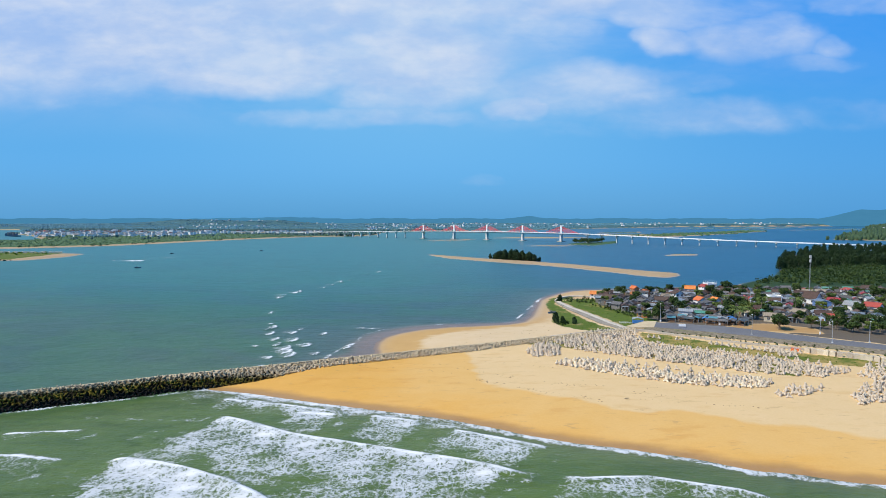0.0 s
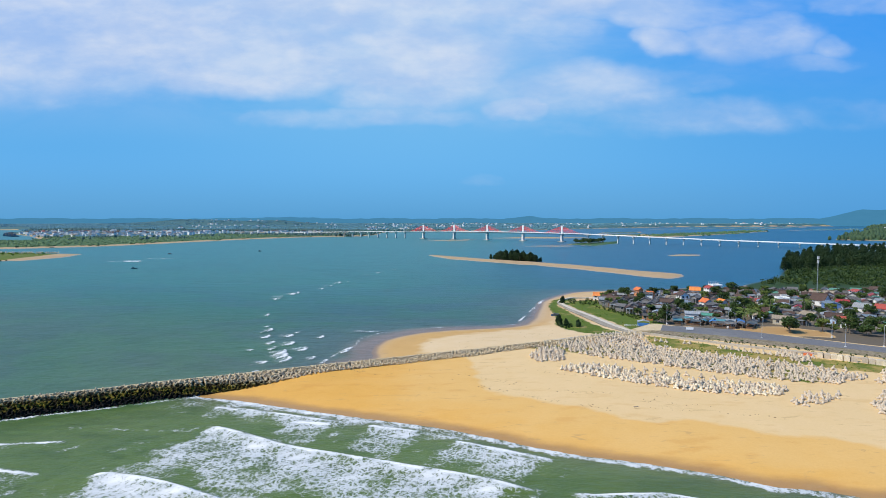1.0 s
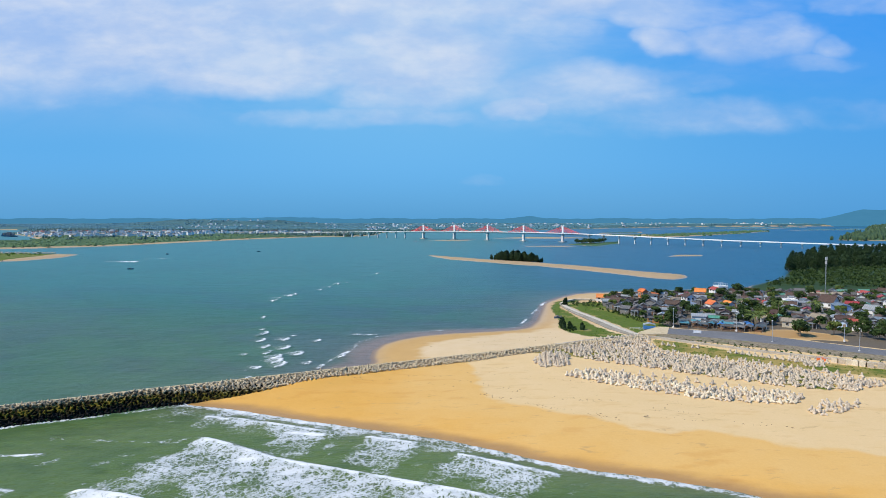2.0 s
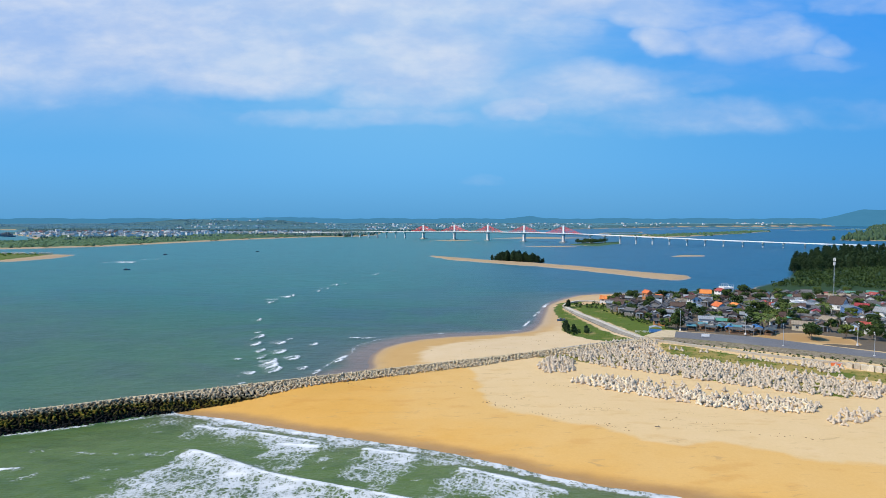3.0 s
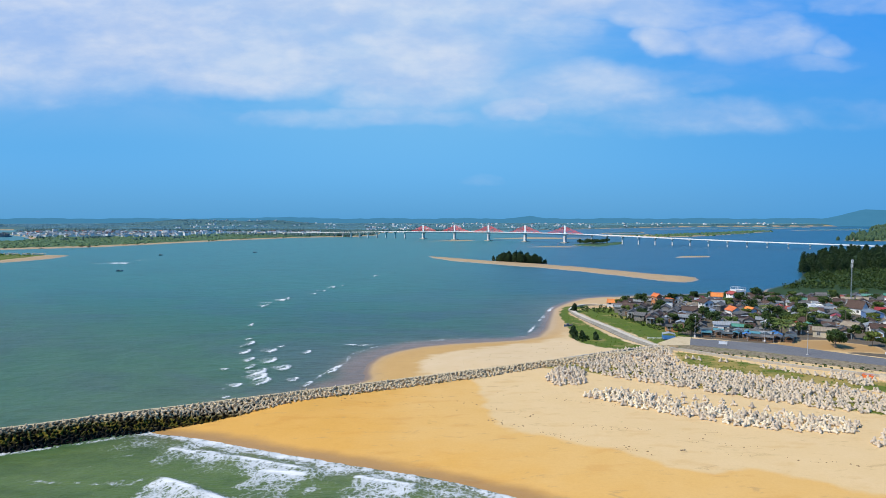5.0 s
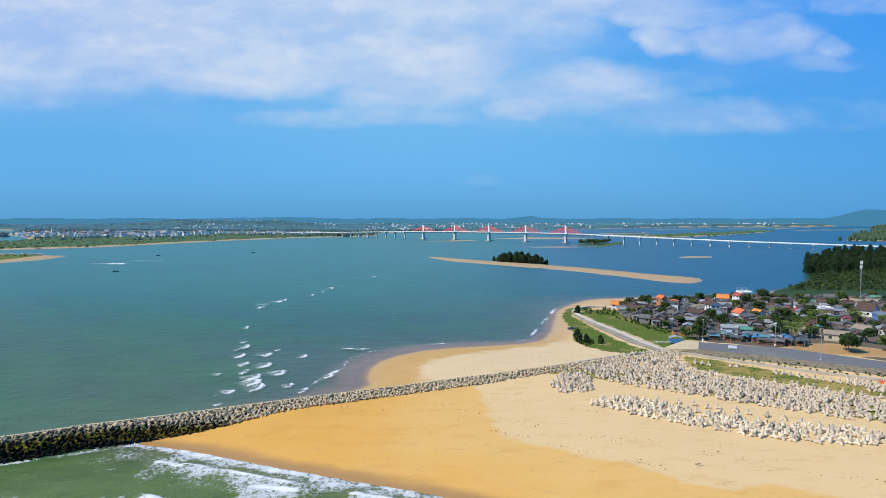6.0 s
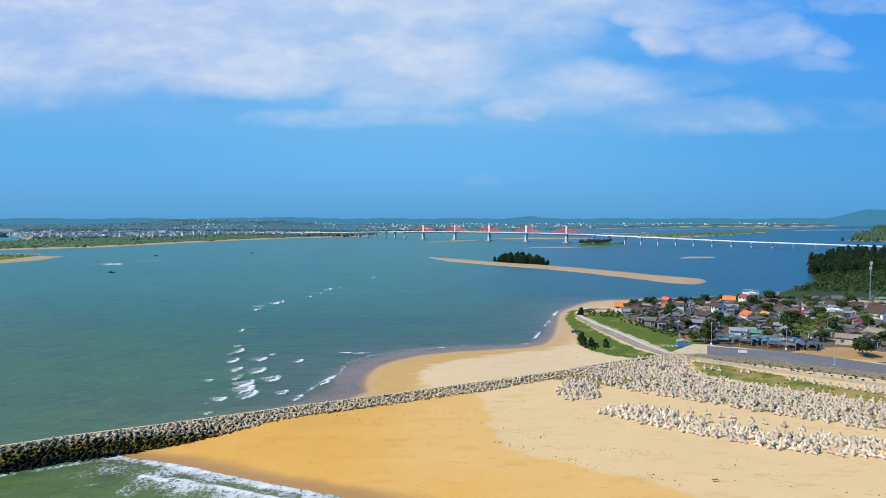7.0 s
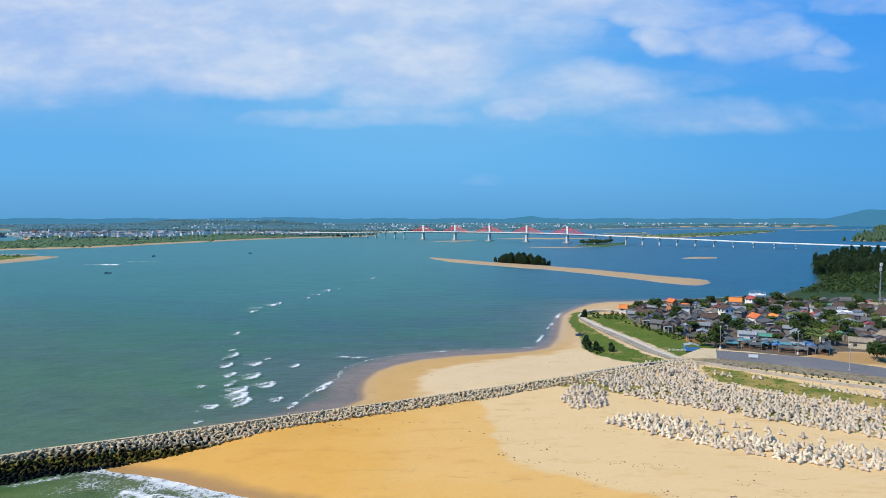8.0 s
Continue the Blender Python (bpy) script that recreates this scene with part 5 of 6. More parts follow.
stalls = [stall("market stall under a bright blue tarpaulin", 3.4, 4.2, TARPS[0]), stall("market stall under a dark tarpaulin", 3.6, 4.6, TARPS[1]),
          stall("market stall under a faded teal tarpaulin", 3.2, 4.4, TARPS[2]), stall("market stall under a pale metal roof", 4.2, 5.0, TARPS[3]), stall("market stall under a grey sheet roof", 4.0, 6.0, TARPS[4])]
market = fill([(113, 311), (124, 303), (134, 296), (144, 293), (152, 303), (146, 314), (134, 313), (120, 318)], 40, 3.9, 9)
for k, (x, y) in enumerate(market):
    m = Matrix.Translation((x, y, height_at(x, y))) @ Matrix.Rotation(radians(-28 + r_town.uniform(-12, 12) + 90 * (k % 2)), 4, "Z")
    if k < 5:
        stalls[k].matrix_basis = m
    else:
        copy_thing(stalls[r_town.choice((0, 1, 1, 1, 2, 3, 3, 4, 4, 4))], m)
kiosk = stall("small kiosk wrapped in blue tarpaulin on the grass", 5.5, 4.2, ROOFS["pale grey metal"])
part("side_sheet", Shape().box(-2.7, -2.1, 0, -2.62, 2.1, 2.0).box(-2.62, -2.12, 0, 2.6, -2.05, 1.7), TARPS[0], kiosk, "blue tarpaulin wall")
put_down(kiosk, 98, 304, -15)

# ---- street furniture ----
def street_lamp(label, arms=1):
    ob = thing("street_lamp", label, "street lamp", "lamps along the coast road")
    part("base", Shape().box(-0.3, -0.3, -0.6, 0.3, 0.3, 0.25), M_CONCRETE, ob)
    part("pole", Shape().tube((0, 0, 0.2), (0, 0, 8.3), 0.12, 0.07, 8), M_STEEL, ob)
    part("arm", Shape().tube((0, 0, 8.2), (0.9, 0.5, 8.6), 0.05, 0.04, 6), M_STEEL, ob)
    part("lamp_head", Shape().box(0.7, 0.38, 8.56, 1.5, 0.72, 8.72), M_WHITE, ob)
    return ob


lamp_post = street_lamp("pale steel street lamp beside the coast road")
for k, (x, y, turn) in enumerate(((136, 266.5, 40), (109, 303, -140), (134, 293, -140), (168, 270, -140), (160, 249, 40), (176, 250, -140), (190, 224, 40))):
    m = Matrix.Translation((x, y, 3.9)) @ Matrix.Rotation(radians(turn), 4, "Z")
    if k:
        copy_thing(lamp_post, m)
    else:
        lamp_post.matrix_basis = m
board = thing("road_sign", "blank white board standing at the roadside", "sign")
part("panel", Shape().box(-1.6, -0.05, 0.5, 1.6, 0.05, 1.6), M_WHITE, board)
for x in (-1.4, 1.4):
    part("leg", Shape().box(x - 0.06, 0.06, -0.1, x + 0.06, 0.16, 1.5), M_STEEL, board)
board.matrix_basis = Matrix.Translation((112, 283, 4.0)) @ Matrix.Rotation(radians(-12), 4, "Z")
mast = thing("radio_mast", "slim steel radio mast with white antennas above the village", "mast")
lattice = Shape()
for k in range(3):
    a = k * 2.094
    lattice.tube((0.34 * math.cos(a), 0.34 * math.sin(a), -0.5), (0.22 * math.cos(a), 0.22 * math.sin(a), 28), 0.05, 0.04, 6)
for j in range(18):
    z, q = j * 1.5, 0.34 - 0.12 * j * 1.5 / 28
    for k in range(3):
        a, b = (k + j % 2) * 2.094, (k + 1 + j % 2) * 2.094
        lattice.tube((q * math.cos(a), q * math.sin(a), z), ((q - .03) * math.cos(b), (q - .01) * math.sin(b), z + 1.5), 0.025, 0.025, 4)
part("lattice", lattice, M_STEEL, mast)
for k in range(6):
    a = k * 1.05
    part("antenna", Shape().box(-0.14, -0.1, 0, 0.14, 0.1, 1.9, Matrix.Translation((0.5 * math.cos(a), 0.5 * math.sin(a), 23.2 + 2.6 * (k % 2))) @ Matrix.Rotation(a, 4, "Z")), M_WHITE, mast)
put_down(mast, 240, 398)

# stored concrete blocks and a barrier
block_mesh = Shape().box(-0.95, -0.95, 0, 0.95, 0.95, 1.75).box(-0.6, -0.6, 1.75, 0.6, 0.6, 1.95).mesh("concrete_block", M_TETRA_DRY)
first = None
for k in range(13):
    x, y = 141.5 + 1.55 * k + (1.2 if k > 5 else 0), 235.0 - 1.45 * k
    m = Matrix.Translation((x, y, height_at(x, y) - 0.05)) @ Matrix.Rotation(rng.uniform(-0.2, 0.2) - 0.7, 4, "Z")
    if first is None:
        first = tagged(new("concrete_block", block_mesh), "white cast concrete block standing on grass", "concrete block", "blocks stored by the road")
        first.matrix_basis = m
    else:
        copy_thing(first, m)
crate = thing("crate", "orange steel crate beside the concrete blocks", "crate")
part("box", Shape().box(-1.6, -0.6, 0, 1.6, 0.6, 1.2), surface("orange_paint", (0.55, 0.12, 0.03), (0.65, 0.17, 0.05), 0.6, 2.0, 0.4), crate)
part("rim", Shape().box(-1.66, -0.66, 1.1, 1.66, -0.6, 1.26).box(-1.66, 0.6, 1.1, 1.66, 0.66, 1.26), M_STEEL, crate)
put_down(crate, 138.5, 237.5, -42)

# ---- boats ----
M_HULL = surface("faded_boat_paint", (0.06, 0.12, 0.20), (0.10, 0.17, 0.26), 0.6, 2.0, 0.5, (0.20, 0.16, 0.12))


def boat(label, l):
    ob = thing("fishing_boat", label, "boat", "small fishing boats")
    n = 9
    rings = []
    for k in range(n):
        t = k / (n - 1) * 2 - 1
        half = 0.19 * l * (1 - abs(t) ** 2.6) + 0.02
        sheer = 0.10 * l + 0.07 * l * t * t
        rings += [(t * l / 2, -half, sheer), (t * l / 2, -half * 0.5, -0.06 * l), (t * l / 2, half * 0.5, -0.06 * l), (t * l / 2, half, sheer)]
    faces = []
    for k in range(n - 1):
        for j in range(3):
            faces.append((4 * k + j, 4 * k + j + 1, 4 * k + 5 + j, 4 * k + 4 + j))
    part("hull", Shape().add(rings, faces), M_HULL, ob)
    part("deck", Shape().add([(p[0] * 0.96, p[1] * 0.92, p[2] - 0.03 * l) for p in rings if p[2] > 0], [(2 * k, 2 * k + 2, 2 * k + 3, 2 * k + 1) for k in range(n - 1)]), M_DOOR, ob)
    part("cabin", Shape().box(-0.24 * l, -0.09 * l, 0.06 * l, 0.02 * l, 0.09 * l, 0.24 * l), PAINT["grey"], ob)
    return ob


b0 = boat("dark little fishing boat on the river", 6.5)
b0.matrix_basis = Matrix.Translation((-334, 668, 0.1)) @ Matrix.Rotation(0.3, 4, "Z")
for x, y, a in ((-415, 935, 1.1), (-560, 720, 0.2), (-300, 1010, 0.8)):
    copy_thing(b0, Matrix.Translation((x, y, 0.1)) @ Matrix.Rotation(a, 4, "Z"))
fleet = boat("blue wooden fishing trawler moored in the far harbour", 22)
tagged(fleet, group="trawlers in the far harbour")
fleet.matrix_basis = Matrix.Translation((-1250, 1790, 0.2)) @ Matrix.Rotation(0.5, 4, "Z")
for k in range(11):
    copy_thing(fleet, Matrix.Translation((-1262 - 27 * k, 1800 + 38 * k - 12 * (k % 3), 0.2)) @ Matrix.Rotation(0.4 + 0.3 * (k % 4), 4, "Z"))
fence = thing("picket_fence", "low white picket fence beside the kiosk", "fence")
for k in range(14):
    part("picket", Shape().box(k * 0.5 - 0.06, -0.02, 0, k * 0.5 + 0.06, 0.02, 0.85), M_WHITE, fence)
part("rail", Shape().box(-0.1, 0.022, 0.6, 6.6, 0.05, 0.68), M_WHITE, fence)
put_down(fence, 88.5, 303, -8)
b1 = boat("blue boat drawn up on the grass", 5)
put_down(b1, 60.5, 334, 25, sink=-0.3)
drift = thing("driftwood", "dark driftwood log lying on the sand", "driftwood")
part("log", Shape().tube((-0.9, 0, 0.15), (0.9, 0.1, 0.2), 0.22, 0.16, 8).tube((0.2, 0, 0.2), (0.7, 0.5, 0.45), 0.1, 0.05, 6), M_TRUNK, drift)
put_down(drift, 54, 176).scale = (0.7, 0.7, 0.6)
M_WRACK = surface("dry_seaweed", (0.16, 0.10, 0.05), (0.28, 0.19, 0.09), 0.95, 4.0, 0.6)
wrack = Shape()
r_wrack = random.Random(12)
for line_, number, spread in (([(-17, 221), (-1, 218), (21, 202)], 60, 1.0), ([(21, 202), (32, 194), (41, 191), (51, 190)], 70, 1.3), ([(68, 189), (58, 182), (75, 178)], 40, 1.2), ([(50, 208), (30, 216), (8, 224)], 46, 0.8),
                              ([(0, 262), (20, 272), (42, 284), (52, 300)], 90, 6.0), ([(60, 176), (78, 172), (92, 168)], 40, 1.0), ([(12, 199), (24, 189.5), (36, 182), (47, 176)], 130, 1.3), ([(-30, 217), (-14, 214), (4, 206)], 70, 1.2)):
    for _ in range(number // 2):
        k = r_wrack.randrange(len(line_) - 1)
        t = r_wrack.random()
        x = line_[k][0] * (1 - t) + line_[k + 1][0] * t + r_wrack.gauss(0, spread)
        y = line_[k][1] * (1 - t) + line_[k + 1][1] * t + r_wrack.gauss(0, spread * 0.6)
        g, a, q = height_at(x, y), r_wrack.uniform(0, 6.3), r_wrack.uniform(0.05, 0.15) + 0.2 * r_wrack.random() ** 4
        wrack.add([(x + q * 1.6 * math.cos(a), y + q * 1.6 * math.sin(a), g - 0.03), (x - q * math.sin(a), y + q * math.cos(a), g - 0.03), (x - q * 1.4 * math.cos(a), y - q * 1.4 * math.sin(a), g - 0.03),
                   (x + q * math.sin(a), y - q * math.cos(a), g - 0.03), (x, y, g + 0.10 + q * 0.3)], [(0, 1, 4), (1, 2, 4), (2, 3, 4), (3, 0, 4)])
tagged(part("beach_wrack", wrack, M_WRACK), "scattered dry seaweed and driftwood scraps along the beach", "seaweed", kind="stuff")

# ---- trees of the village and the far bank ----
dense = [broadleaf("dense dark green broadleaf tree among the houses", 7.0, 6.5, M_LEAF, 1), broadleaf("rounded green broadleaf tree", 5.6, 6, M_LEAF, 2),
         broadleaf("light green garden tree", 5.2, 5, M_PALM, 3)]
front = [(109.5, 309), (112, 312), (106, 313), (157, 283), (160, 287), (178, 284), (183, 281), (187, 276), (192, 272), (196, 268), (202, 262), (174, 268 + 18), (164, 330), (168, 334),
         (176, 338), (158, 338), (148, 334), (139, 330), (132, 336), (172, 345), (181, 346), (208, 270), (214, 262), (220, 258), (146, 310)]
town_trees = front + fill([p for p in VILLAGE if p[0] < 310], 105, 8.5, 31)
town_trees = [(x, y) for x, y in town_trees if all((x - a) ** 2 + (y - b) ** 2 > (c - 1.5) ** 2 for a, b, c in landmarks)]
for ob in dense:
    tagged(ob, group="trees among the houses")
scatter(dense, town_trees)
for k, (x, y, tall, wide, mat) in enumerate(((110.5, 310, 10.5, 6.5, M_LEAF), (161, 321, 8.5, 8, M_PALM), (155, 331, 8, 7, M_LEAF), (176, 300, 6.5, 6, M_LEAF), (186, 287, 8.5, 8, M_LEAF), (193, 281, 8, 8, M_LEAF), (199, 276, 8.5, 8, M_LEAF))):
    put_down(broadleaf("large bushy green tree beside the road" if y < 315 else "large olive green tree between the roofs", tall, wide, mat, 50 + k), x, y)
for k, (x, y, t) in enumerate(((172, 328, 9.5), (190, 327, 9), (150, 309, 7), (163, 347, 8), (154, 311, 6.5), (146, 303, 6))):
    put_down(palm("coconut palm with drooping fronds", t, k), x, y, 60 * k)
pines = [casuarina("tall dark casuarina tree", 12.5, 8, 11, M_NEEDLE), casuarina("slender dark casuarina tree", 11, 6.5, 12, M_NEEDLE), casuarina("bushy dark casuarina tree", 9.5, 8.5, 13, M_NEEDLE)]
for ob in pines:
    tagged(ob, group="casuarinas of the river wood")
EDGE_WOOD = [(346, 632), (372, 668), (400, 715), (450, 720), (560, 735), (570, 690), (480, 660), (400, 640)]
DEEP_WOOD = [(400, 718), (437, 782), (530, 900), (640, 985), (1000, 985), (1000, 760), (600, 720), (500, 722)]
scatter(pines, fill(EDGE_WOOD, 105, 7.0, 4), 0.2)
r_wood = random.Random(3)
deep = fill(DEEP_WOOD, 330, 9.0, 5)
joined("wood_canopy", part_named(pines[0], "crown").data, [Matrix.Translation((x, y, height_at(x, y))) @ Matrix.Rotation(r_wood.uniform(0, 6), 4, "Z") @ Matrix.Scale(r_wood.uniform(0.8, 1.15), 4) for x, y in deep],
       M_NEEDLE, "dark casuarina wood along the river", "woodland")
short_pines = [casuarina("young casuarina crowded on the sandbar", 10.5, 7.5, 21, M_NEEDLE), casuarina("low bushy casuarina on the sandbar", 8, 7.5, 22, M_NEEDLE)]
for ob in short_pines:
    tagged(ob, group="casuarinas on the sandbar")
r_bar = random.Random(66)
for k, (x, y) in enumerate(fill([(62, 818), (84, 816), (104, 797), (124, 770), (116, 762), (88, 782), (64, 802)], 66, 3.5, 6)):
    g = (0.5 + 0.6 * max(0.0, 1 - ((x - 94) / 32) ** 2)) * r_bar.uniform(0.8, 1.2)   # the grove is tallest in its middle
    m = Matrix.Translation((x, y, height_at(x, y))) @ Matrix.Rotation(r_bar.uniform(0, 6.28), 4, "Z")
    ob = short_pines[k] if k < 2 else copy_thing(short_pines[k % 2], m)
    ob.matrix_basis = m @ Matrix.Scale(g, 4)
shore_pines = [casuarina("young casuarina on the shore bank", 4.2, 3.0, 31, M_NEEDLE), casuarina("spindly young casuarina on the shore bank", 3.2, 2.2, 32, M_NEEDLE)]
scatter(shore_pines, [(59, 315), (67, 306), (60, 322), (62, 309), (75, 390), (58.5, 311)], 0.2)
islet_trees = [broadleaf("dark tree on the low islet", 9, 11, M_LEAF, 41)]
tagged(islet_trees[0], group="trees on the low islet")
scatter(islet_trees, fill([(268, 1272), (300, 1318), (345, 1345), (360, 1350), (340, 1318), (300, 1250)], 34, 6, 8), 0.2)


def bushes(name, places, low, high, label, mat, seed, per=26, size=0.35):
    """Low leafy growth that nobody could count, as one object."""
    r = random.Random(seed)
    s = Shape()
    for x, y in places:
        g = r.uniform(low, high)
        leaf_quads(s, (x, y, height_at(x, y) + g * 0.45), g * 0.8, per, size * r.uniform(0.7, 1.2), r, 0.8)
    return tagged(part(name, s, mat), label, "bushes", kind="stuff")


bushes("hedge_scrub", fill([(256, 498), (320, 575), (356, 640), (430, 650), (540, 690), (540, 560), (440, 470), (350, 462)], 900, 3.6, 14), 1.5, 4.5,
       "rows of dark green scrub between the river fields", M_LEAF, 3, 30, 0.8)
bushes("grass_scrub", fill(GRASS[0], 130, 1.6, 15) + fill(GRASS[1], 90, 1.6, 16) + fill(GRASS[2], 160, 1.6, 17) + fill(GRASS[4], 140, 2.0, 18), 0.15, 0.45, "low tufts of bright green grass and creepers", M_SHRUB, 5, 14, 0.2)

bushes("path_hedge", fill([(82, 402), (94, 406), (101, 398), (99, 384), (90, 380), (81, 390)], 40, 2.0, 21) + fill([(92, 372), (99, 372), (104, 340), (110, 322), (104, 318), (97, 338)], 46, 2.2, 22) + fill([(57, 306), (62, 316), (66, 309), (61, 302)], 9, 1.6, 23),
       0.6, 1.5, "dark green bushes beside the shore path", M_LEAF, 8, 30, 0.35)
bushes("embankment_shrubs", fill([(99, 280), (118, 269), (135, 257.5), (160, 239.5), (185, 220), (182, 214), (155, 235), (130, 252), (112, 264), (98, 273)], 90, 1.8, 19), 0.3, 0.9,
       "dark green shrubs and weeds on the road embankment", M_LEAF, 6, 18, 0.28)

# ---- the far banks ----
def clump(r, wide, high):
    """An irregular crown-shaped lump of far woodland."""
    n = 7
    v, f = [], []
    for level, (k, z) in enumerate(((0.85, -0.15), (1.0, 0.35), (0.72, 0.75))):
        for i in range(n):
            a = 2 * math.pi * (i + 0.5 * (level % 2)) / n
            q = k * wide * 0.5 * r.uniform(0.55, 1.35)
            v.append((q * math.cos(a), q * math.sin(a), z * high * r.uniform(0.85, 1.15)))
    v.append((r.uniform(-0.15, 0.15) * wide, r.uniform(-0.15, 0.15) * wide, high))
    for level in range(2):
        for i in range(n):
            a, b = level * n + i, level * n + (i + 1) % n
            f.append((a, b, b + n, a + n))
    f += [(2 * n + i, 2 * n + (i + 1) % n, 3 * n) for i in range(n)]
    return v, f


def woodland(name, xs, ys_, count, seed, label, mat, keep, low=5, high=10):
    g = np.random.RandomState(seed)
    px, py = g.uniform(*xs, count * 4), g.uniform(*ys_, count * 4)
    ok = keep(px, py) & (np.abs(px) < 0.95 * py + 60)
    px, py = px[ok][:count], py[ok][:count]
    pz = land_height(px, py)
    r = random.Random(seed)
    s = Shape()
    for x, y, z in zip(px.tolist(), py.tolist(), pz.tolist()):
        if z < 0.9:
            continue
        grow = 1 + y / 2600
        for _ in range(9):
            v, f = clump(r, r.uniform(2.6, 5.6) * grow, r.uniform(low, high) * (0.8 + 0.2 * grow))
            s.add(v, f, Matrix.Translation((x + r.gauss(0, 11) * grow, y + r.gauss(0, 11) * grow, z - 0.6)))
    return tagged(part(name, s, mat, soft=True), label, "woodland", kind="stuff")


patchy = lambda px, py: waver(px, py, 420, 71) > -0.25
TOWN_FAR = [(-1700, 2450), (-1250, 1800), (-1000, 1640), (-760, 1720), (-640, 2000), (-430, 1950), (-420, 2250), (-800, 2450)]
bank_in = lambda px, py: (inside_distance(px, py, SOUTH_BANK) > 30) & patchy(px, py) & (inside_distance(px, py, TOWN_FAR) < 0) & ((py > 1800) | (waver(px, py, 130, 72) > 0.45))
woodland("riverside_scrub", (-1300, -250), (1080, 1950), 500, 1, "low green scrub along the far river bank", M_SHRUB_FAR, lambda px, py: inside_distance(px, py, SOUTH_BANK) > 24, 0.9, 2.2)
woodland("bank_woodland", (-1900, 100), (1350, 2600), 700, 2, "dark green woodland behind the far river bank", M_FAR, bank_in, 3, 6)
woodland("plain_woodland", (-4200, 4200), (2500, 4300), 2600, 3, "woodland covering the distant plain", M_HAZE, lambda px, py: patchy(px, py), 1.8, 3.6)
woodland("east_woodland", (980, 2600), (1400, 3300), 800, 4, "green woodland on the eastern bank", M_EAST, lambda px, py: inside_distance(px, py, EAST_BANK) > 15, 6, 11)
woodland("bar_scrub", (560, 1420), (1700, 2760), 200, 5, "low green scrub on the river flats", M_SHRUB_FAR, lambda px, py: inside_distance(px, py, BARS[4]) > 18, 1.5, 3)

far_kinds = []
for wall, roof, w, l, high, rise, storeys in (("white", "orange tile", 9, 11, 6.5, 2, 2), ("white", "pale grey metal", 10, 14, 5, 1.5, 1), ("cream", "red metal", 9, 12, 6, 2, 2), ("white", "blue-grey metal", 9, 10, 9.5, 1.5, 3)):
    far_kinds.append(house(f"distant {wall} house with a {roof} roof across the river", w, l, high, rise, wall, roof, storeys, group="distant houses across the river", size=1.0, plain=True))
flat_far = house("distant white flat-roofed town block", 12, 12, 13, 0, "white", "grey fibre cement", 3, flat=True, group="distant houses across the river", size=1.0, plain=True)
far_kinds.append(flat_far)
r_far = random.Random(8)
far_spots, rest = [], []
for count, xs, ys_ in ((330, (-1420, -740), (1660, 2150)), (30, (-680, -540), (1900, 2150)), (24, (-560, -400), (1850, 2100)), (120, (-1400, 2200), (2900, 4200)), (14, (-60, -330), (2500, 3000)), (10, (1600, 2000), (2500, 2800)), (26, (1200, 3000), (3900, 4200))):
    for _ in range(count):
        far_spots.append((r_far.uniform(*xs), r_far.uniform(*ys_)))
zs = land_height(np.array([p[0] for p in far_spots]), np.array([p[1] for p in far_spots]))
for k, ((x, y), z) in enumerate(zip(far_spots, zs.tolist())):
    m = Matrix.Translation((x, y, max(z, 2.0))) @ Matrix.Rotation(r_far.uniform(0, 6.28), 4, "Z")
    if k < 5:
        far_kinds[k].matrix_basis = m
    elif z < 1.5:
        continue
    elif k < 38:
        copy_thing(r_far.choice(far_kinds), m)
    else:
        rest += [m @ Matrix.Scale(0.95, 4), Matrix.Translation((r_far.uniform(-40, 40), r_far.uniform(-40, 40), 0)) @ m @ Matrix.Scale(0.65, 4)]
for k, wall, roof in ((0, "white", "pale grey metal"), (1, "white", "weathered tan"), (3, "white", "dark brown tile")):
    walls = joined("distant_walls", part_named(far_kinds[k], "wall").data, rest[k::3] if k < 3 else rest[2::3], PAINT[wall], "pale walls of a distant riverside town", "town")
    joined("distant_roofs", part_named(far_kinds[k], "roof").data, rest[k::3] if k < 3 else rest[2::3], ROOFS[roof], "mixed roofs of a distant riverside town", "town")

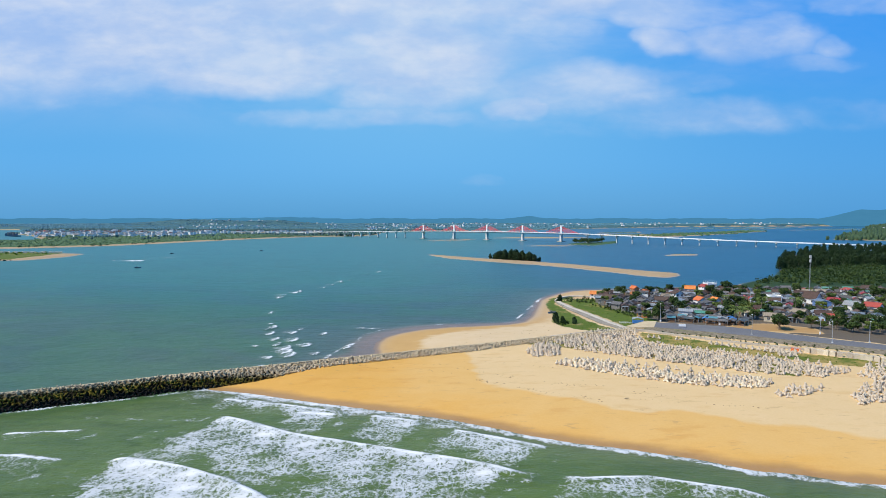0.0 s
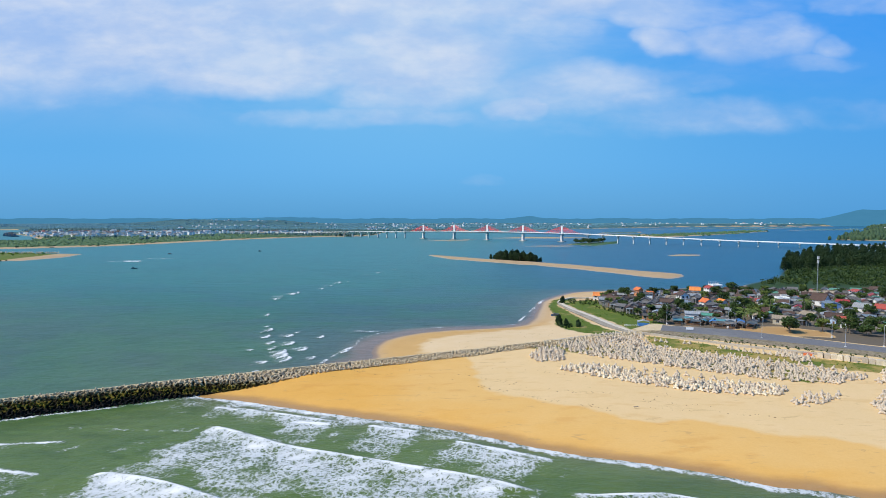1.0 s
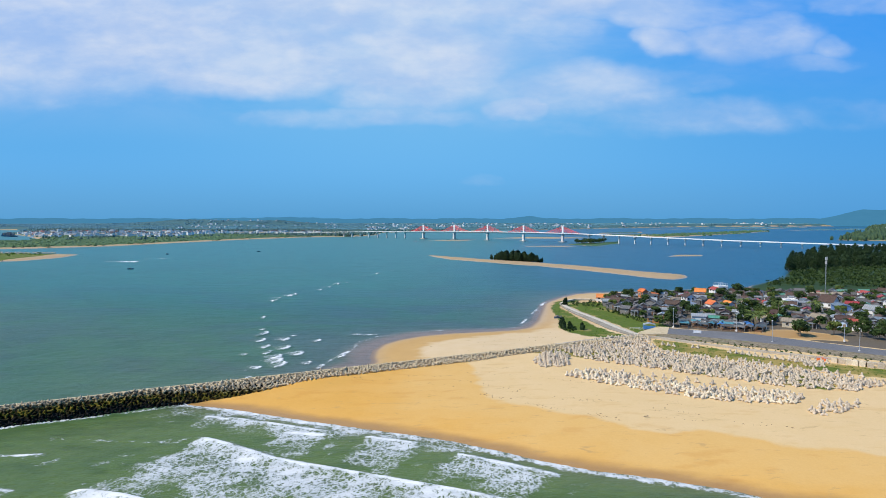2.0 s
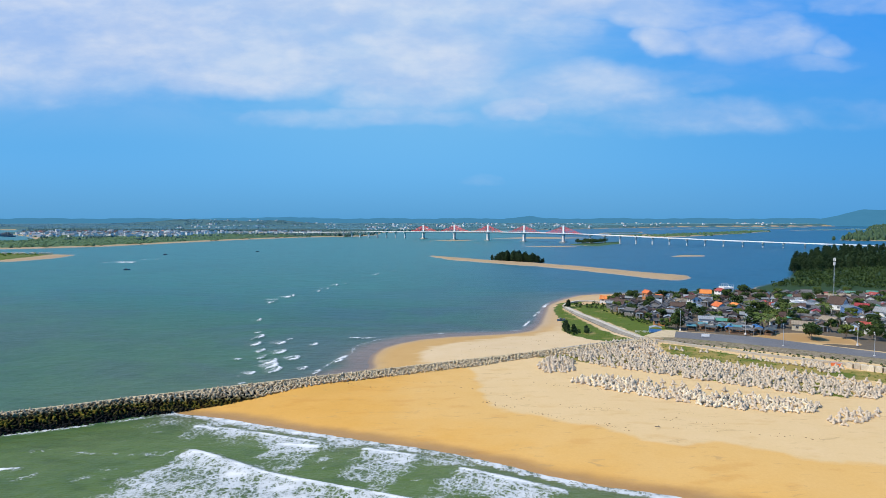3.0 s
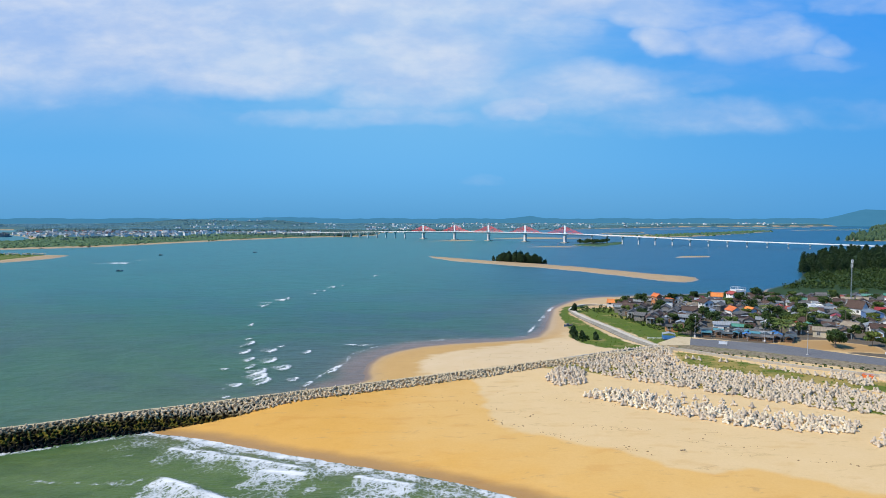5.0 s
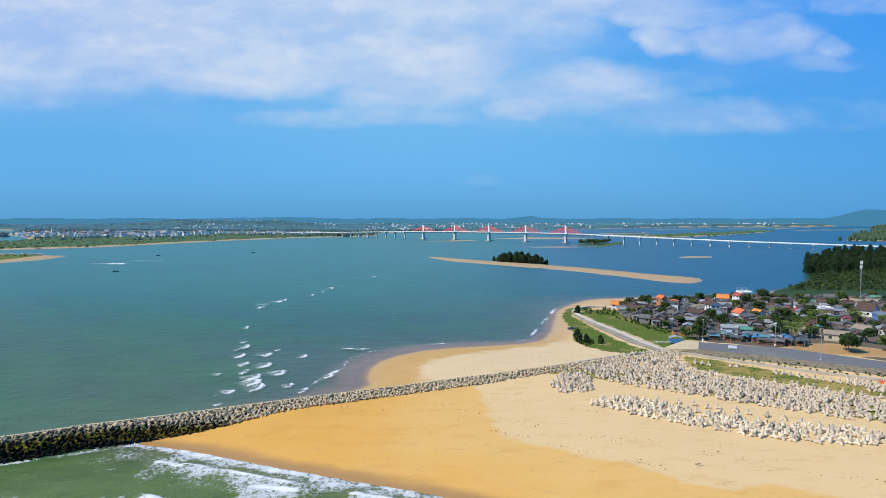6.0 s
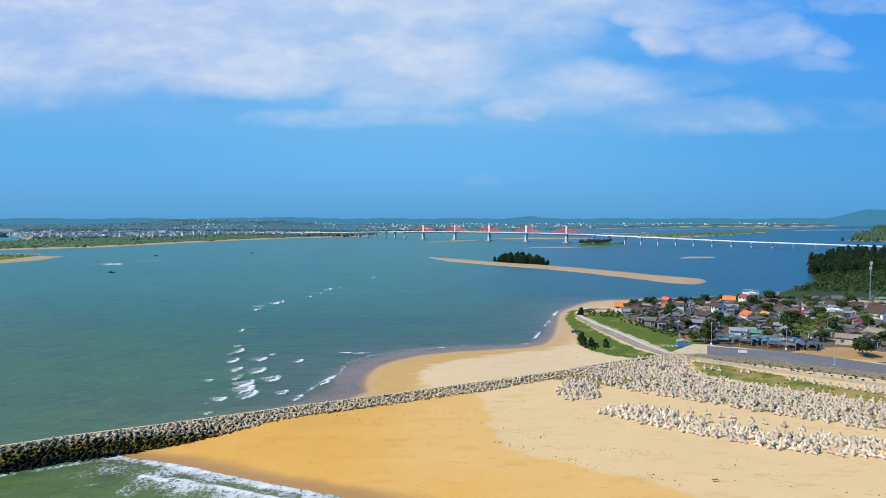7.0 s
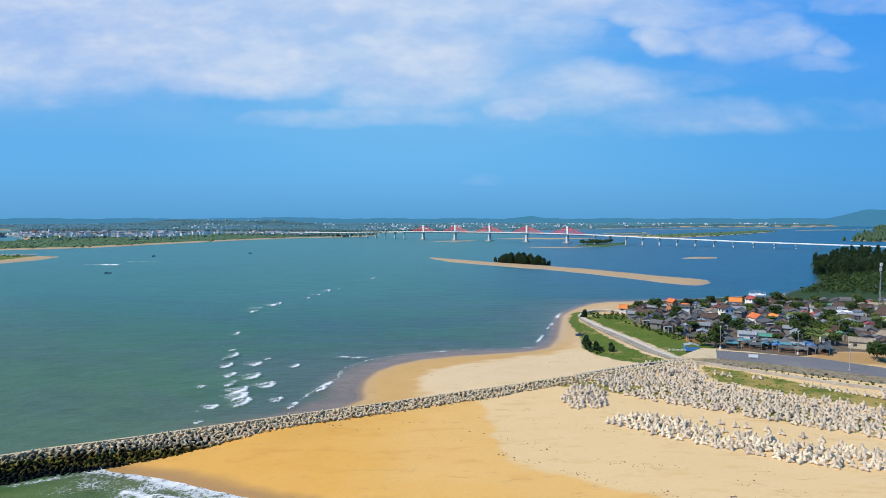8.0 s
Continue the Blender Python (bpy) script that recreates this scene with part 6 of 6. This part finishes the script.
bushes("spit_scrub", fill([(-900, 880), (-620, 900), (-575, 900), (-570, 870), (-640, 850), (-900, 830)], 70, 6, 41), 2, 3.5, "low scrub on the sandy spit across the river mouth", M_SHRUB, 9, 20, 1.0)
joined("spit_tetrapods", dry_mesh, [turned(x, y, 3.0, True) @ Matrix.Scale(1.6, 4) for x, y in fill([(-760, 925), (-640, 935), (-575, 925), (-580, 912), (-640, 915), (-760, 905)], 110, 2.6, 42)], M_TETRA_DRY,
       "pale tetrapods heaped along the far spit", "tetrapods")
joined("spit_rubble", wet_mesh, [turned(x, y, 0.4, True) @ Matrix.Scale(1.5, 4) for x, y in fill([(-700, 775), (-620, 762), (-560, 775), (-555, 790), (-620, 780), (-700, 790)], 90, 2.6, 43)], M_TETRA_WET,
       "dark rubble at the waterline of the far spit", "rubble")

# the last ridge before the sky: black surface, its haze blue is emitted
m_back, n_back, s_back = material("haze_glow_hills")
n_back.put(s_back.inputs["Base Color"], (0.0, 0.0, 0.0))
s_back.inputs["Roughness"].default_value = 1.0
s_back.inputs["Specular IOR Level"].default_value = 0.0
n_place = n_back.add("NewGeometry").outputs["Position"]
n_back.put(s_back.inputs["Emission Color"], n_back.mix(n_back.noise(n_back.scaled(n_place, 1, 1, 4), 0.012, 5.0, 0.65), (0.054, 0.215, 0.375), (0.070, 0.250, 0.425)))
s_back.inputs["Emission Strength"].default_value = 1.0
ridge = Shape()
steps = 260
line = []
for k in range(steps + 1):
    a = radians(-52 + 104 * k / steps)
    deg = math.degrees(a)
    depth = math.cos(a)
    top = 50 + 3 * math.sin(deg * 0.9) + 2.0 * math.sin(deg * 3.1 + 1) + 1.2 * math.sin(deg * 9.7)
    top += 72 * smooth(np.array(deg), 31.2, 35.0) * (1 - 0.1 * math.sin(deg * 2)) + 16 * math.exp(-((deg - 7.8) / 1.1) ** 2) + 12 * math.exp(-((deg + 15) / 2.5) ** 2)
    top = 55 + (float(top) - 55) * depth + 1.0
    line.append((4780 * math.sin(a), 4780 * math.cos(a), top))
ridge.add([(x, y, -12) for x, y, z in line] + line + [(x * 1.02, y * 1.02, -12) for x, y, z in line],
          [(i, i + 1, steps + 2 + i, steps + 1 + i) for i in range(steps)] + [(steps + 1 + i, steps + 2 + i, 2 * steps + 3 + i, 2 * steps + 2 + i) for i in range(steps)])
tagged(part("backdrop", ridge, m_back), "low horizon hills glowing in haze blue", "hills", kind="structure")
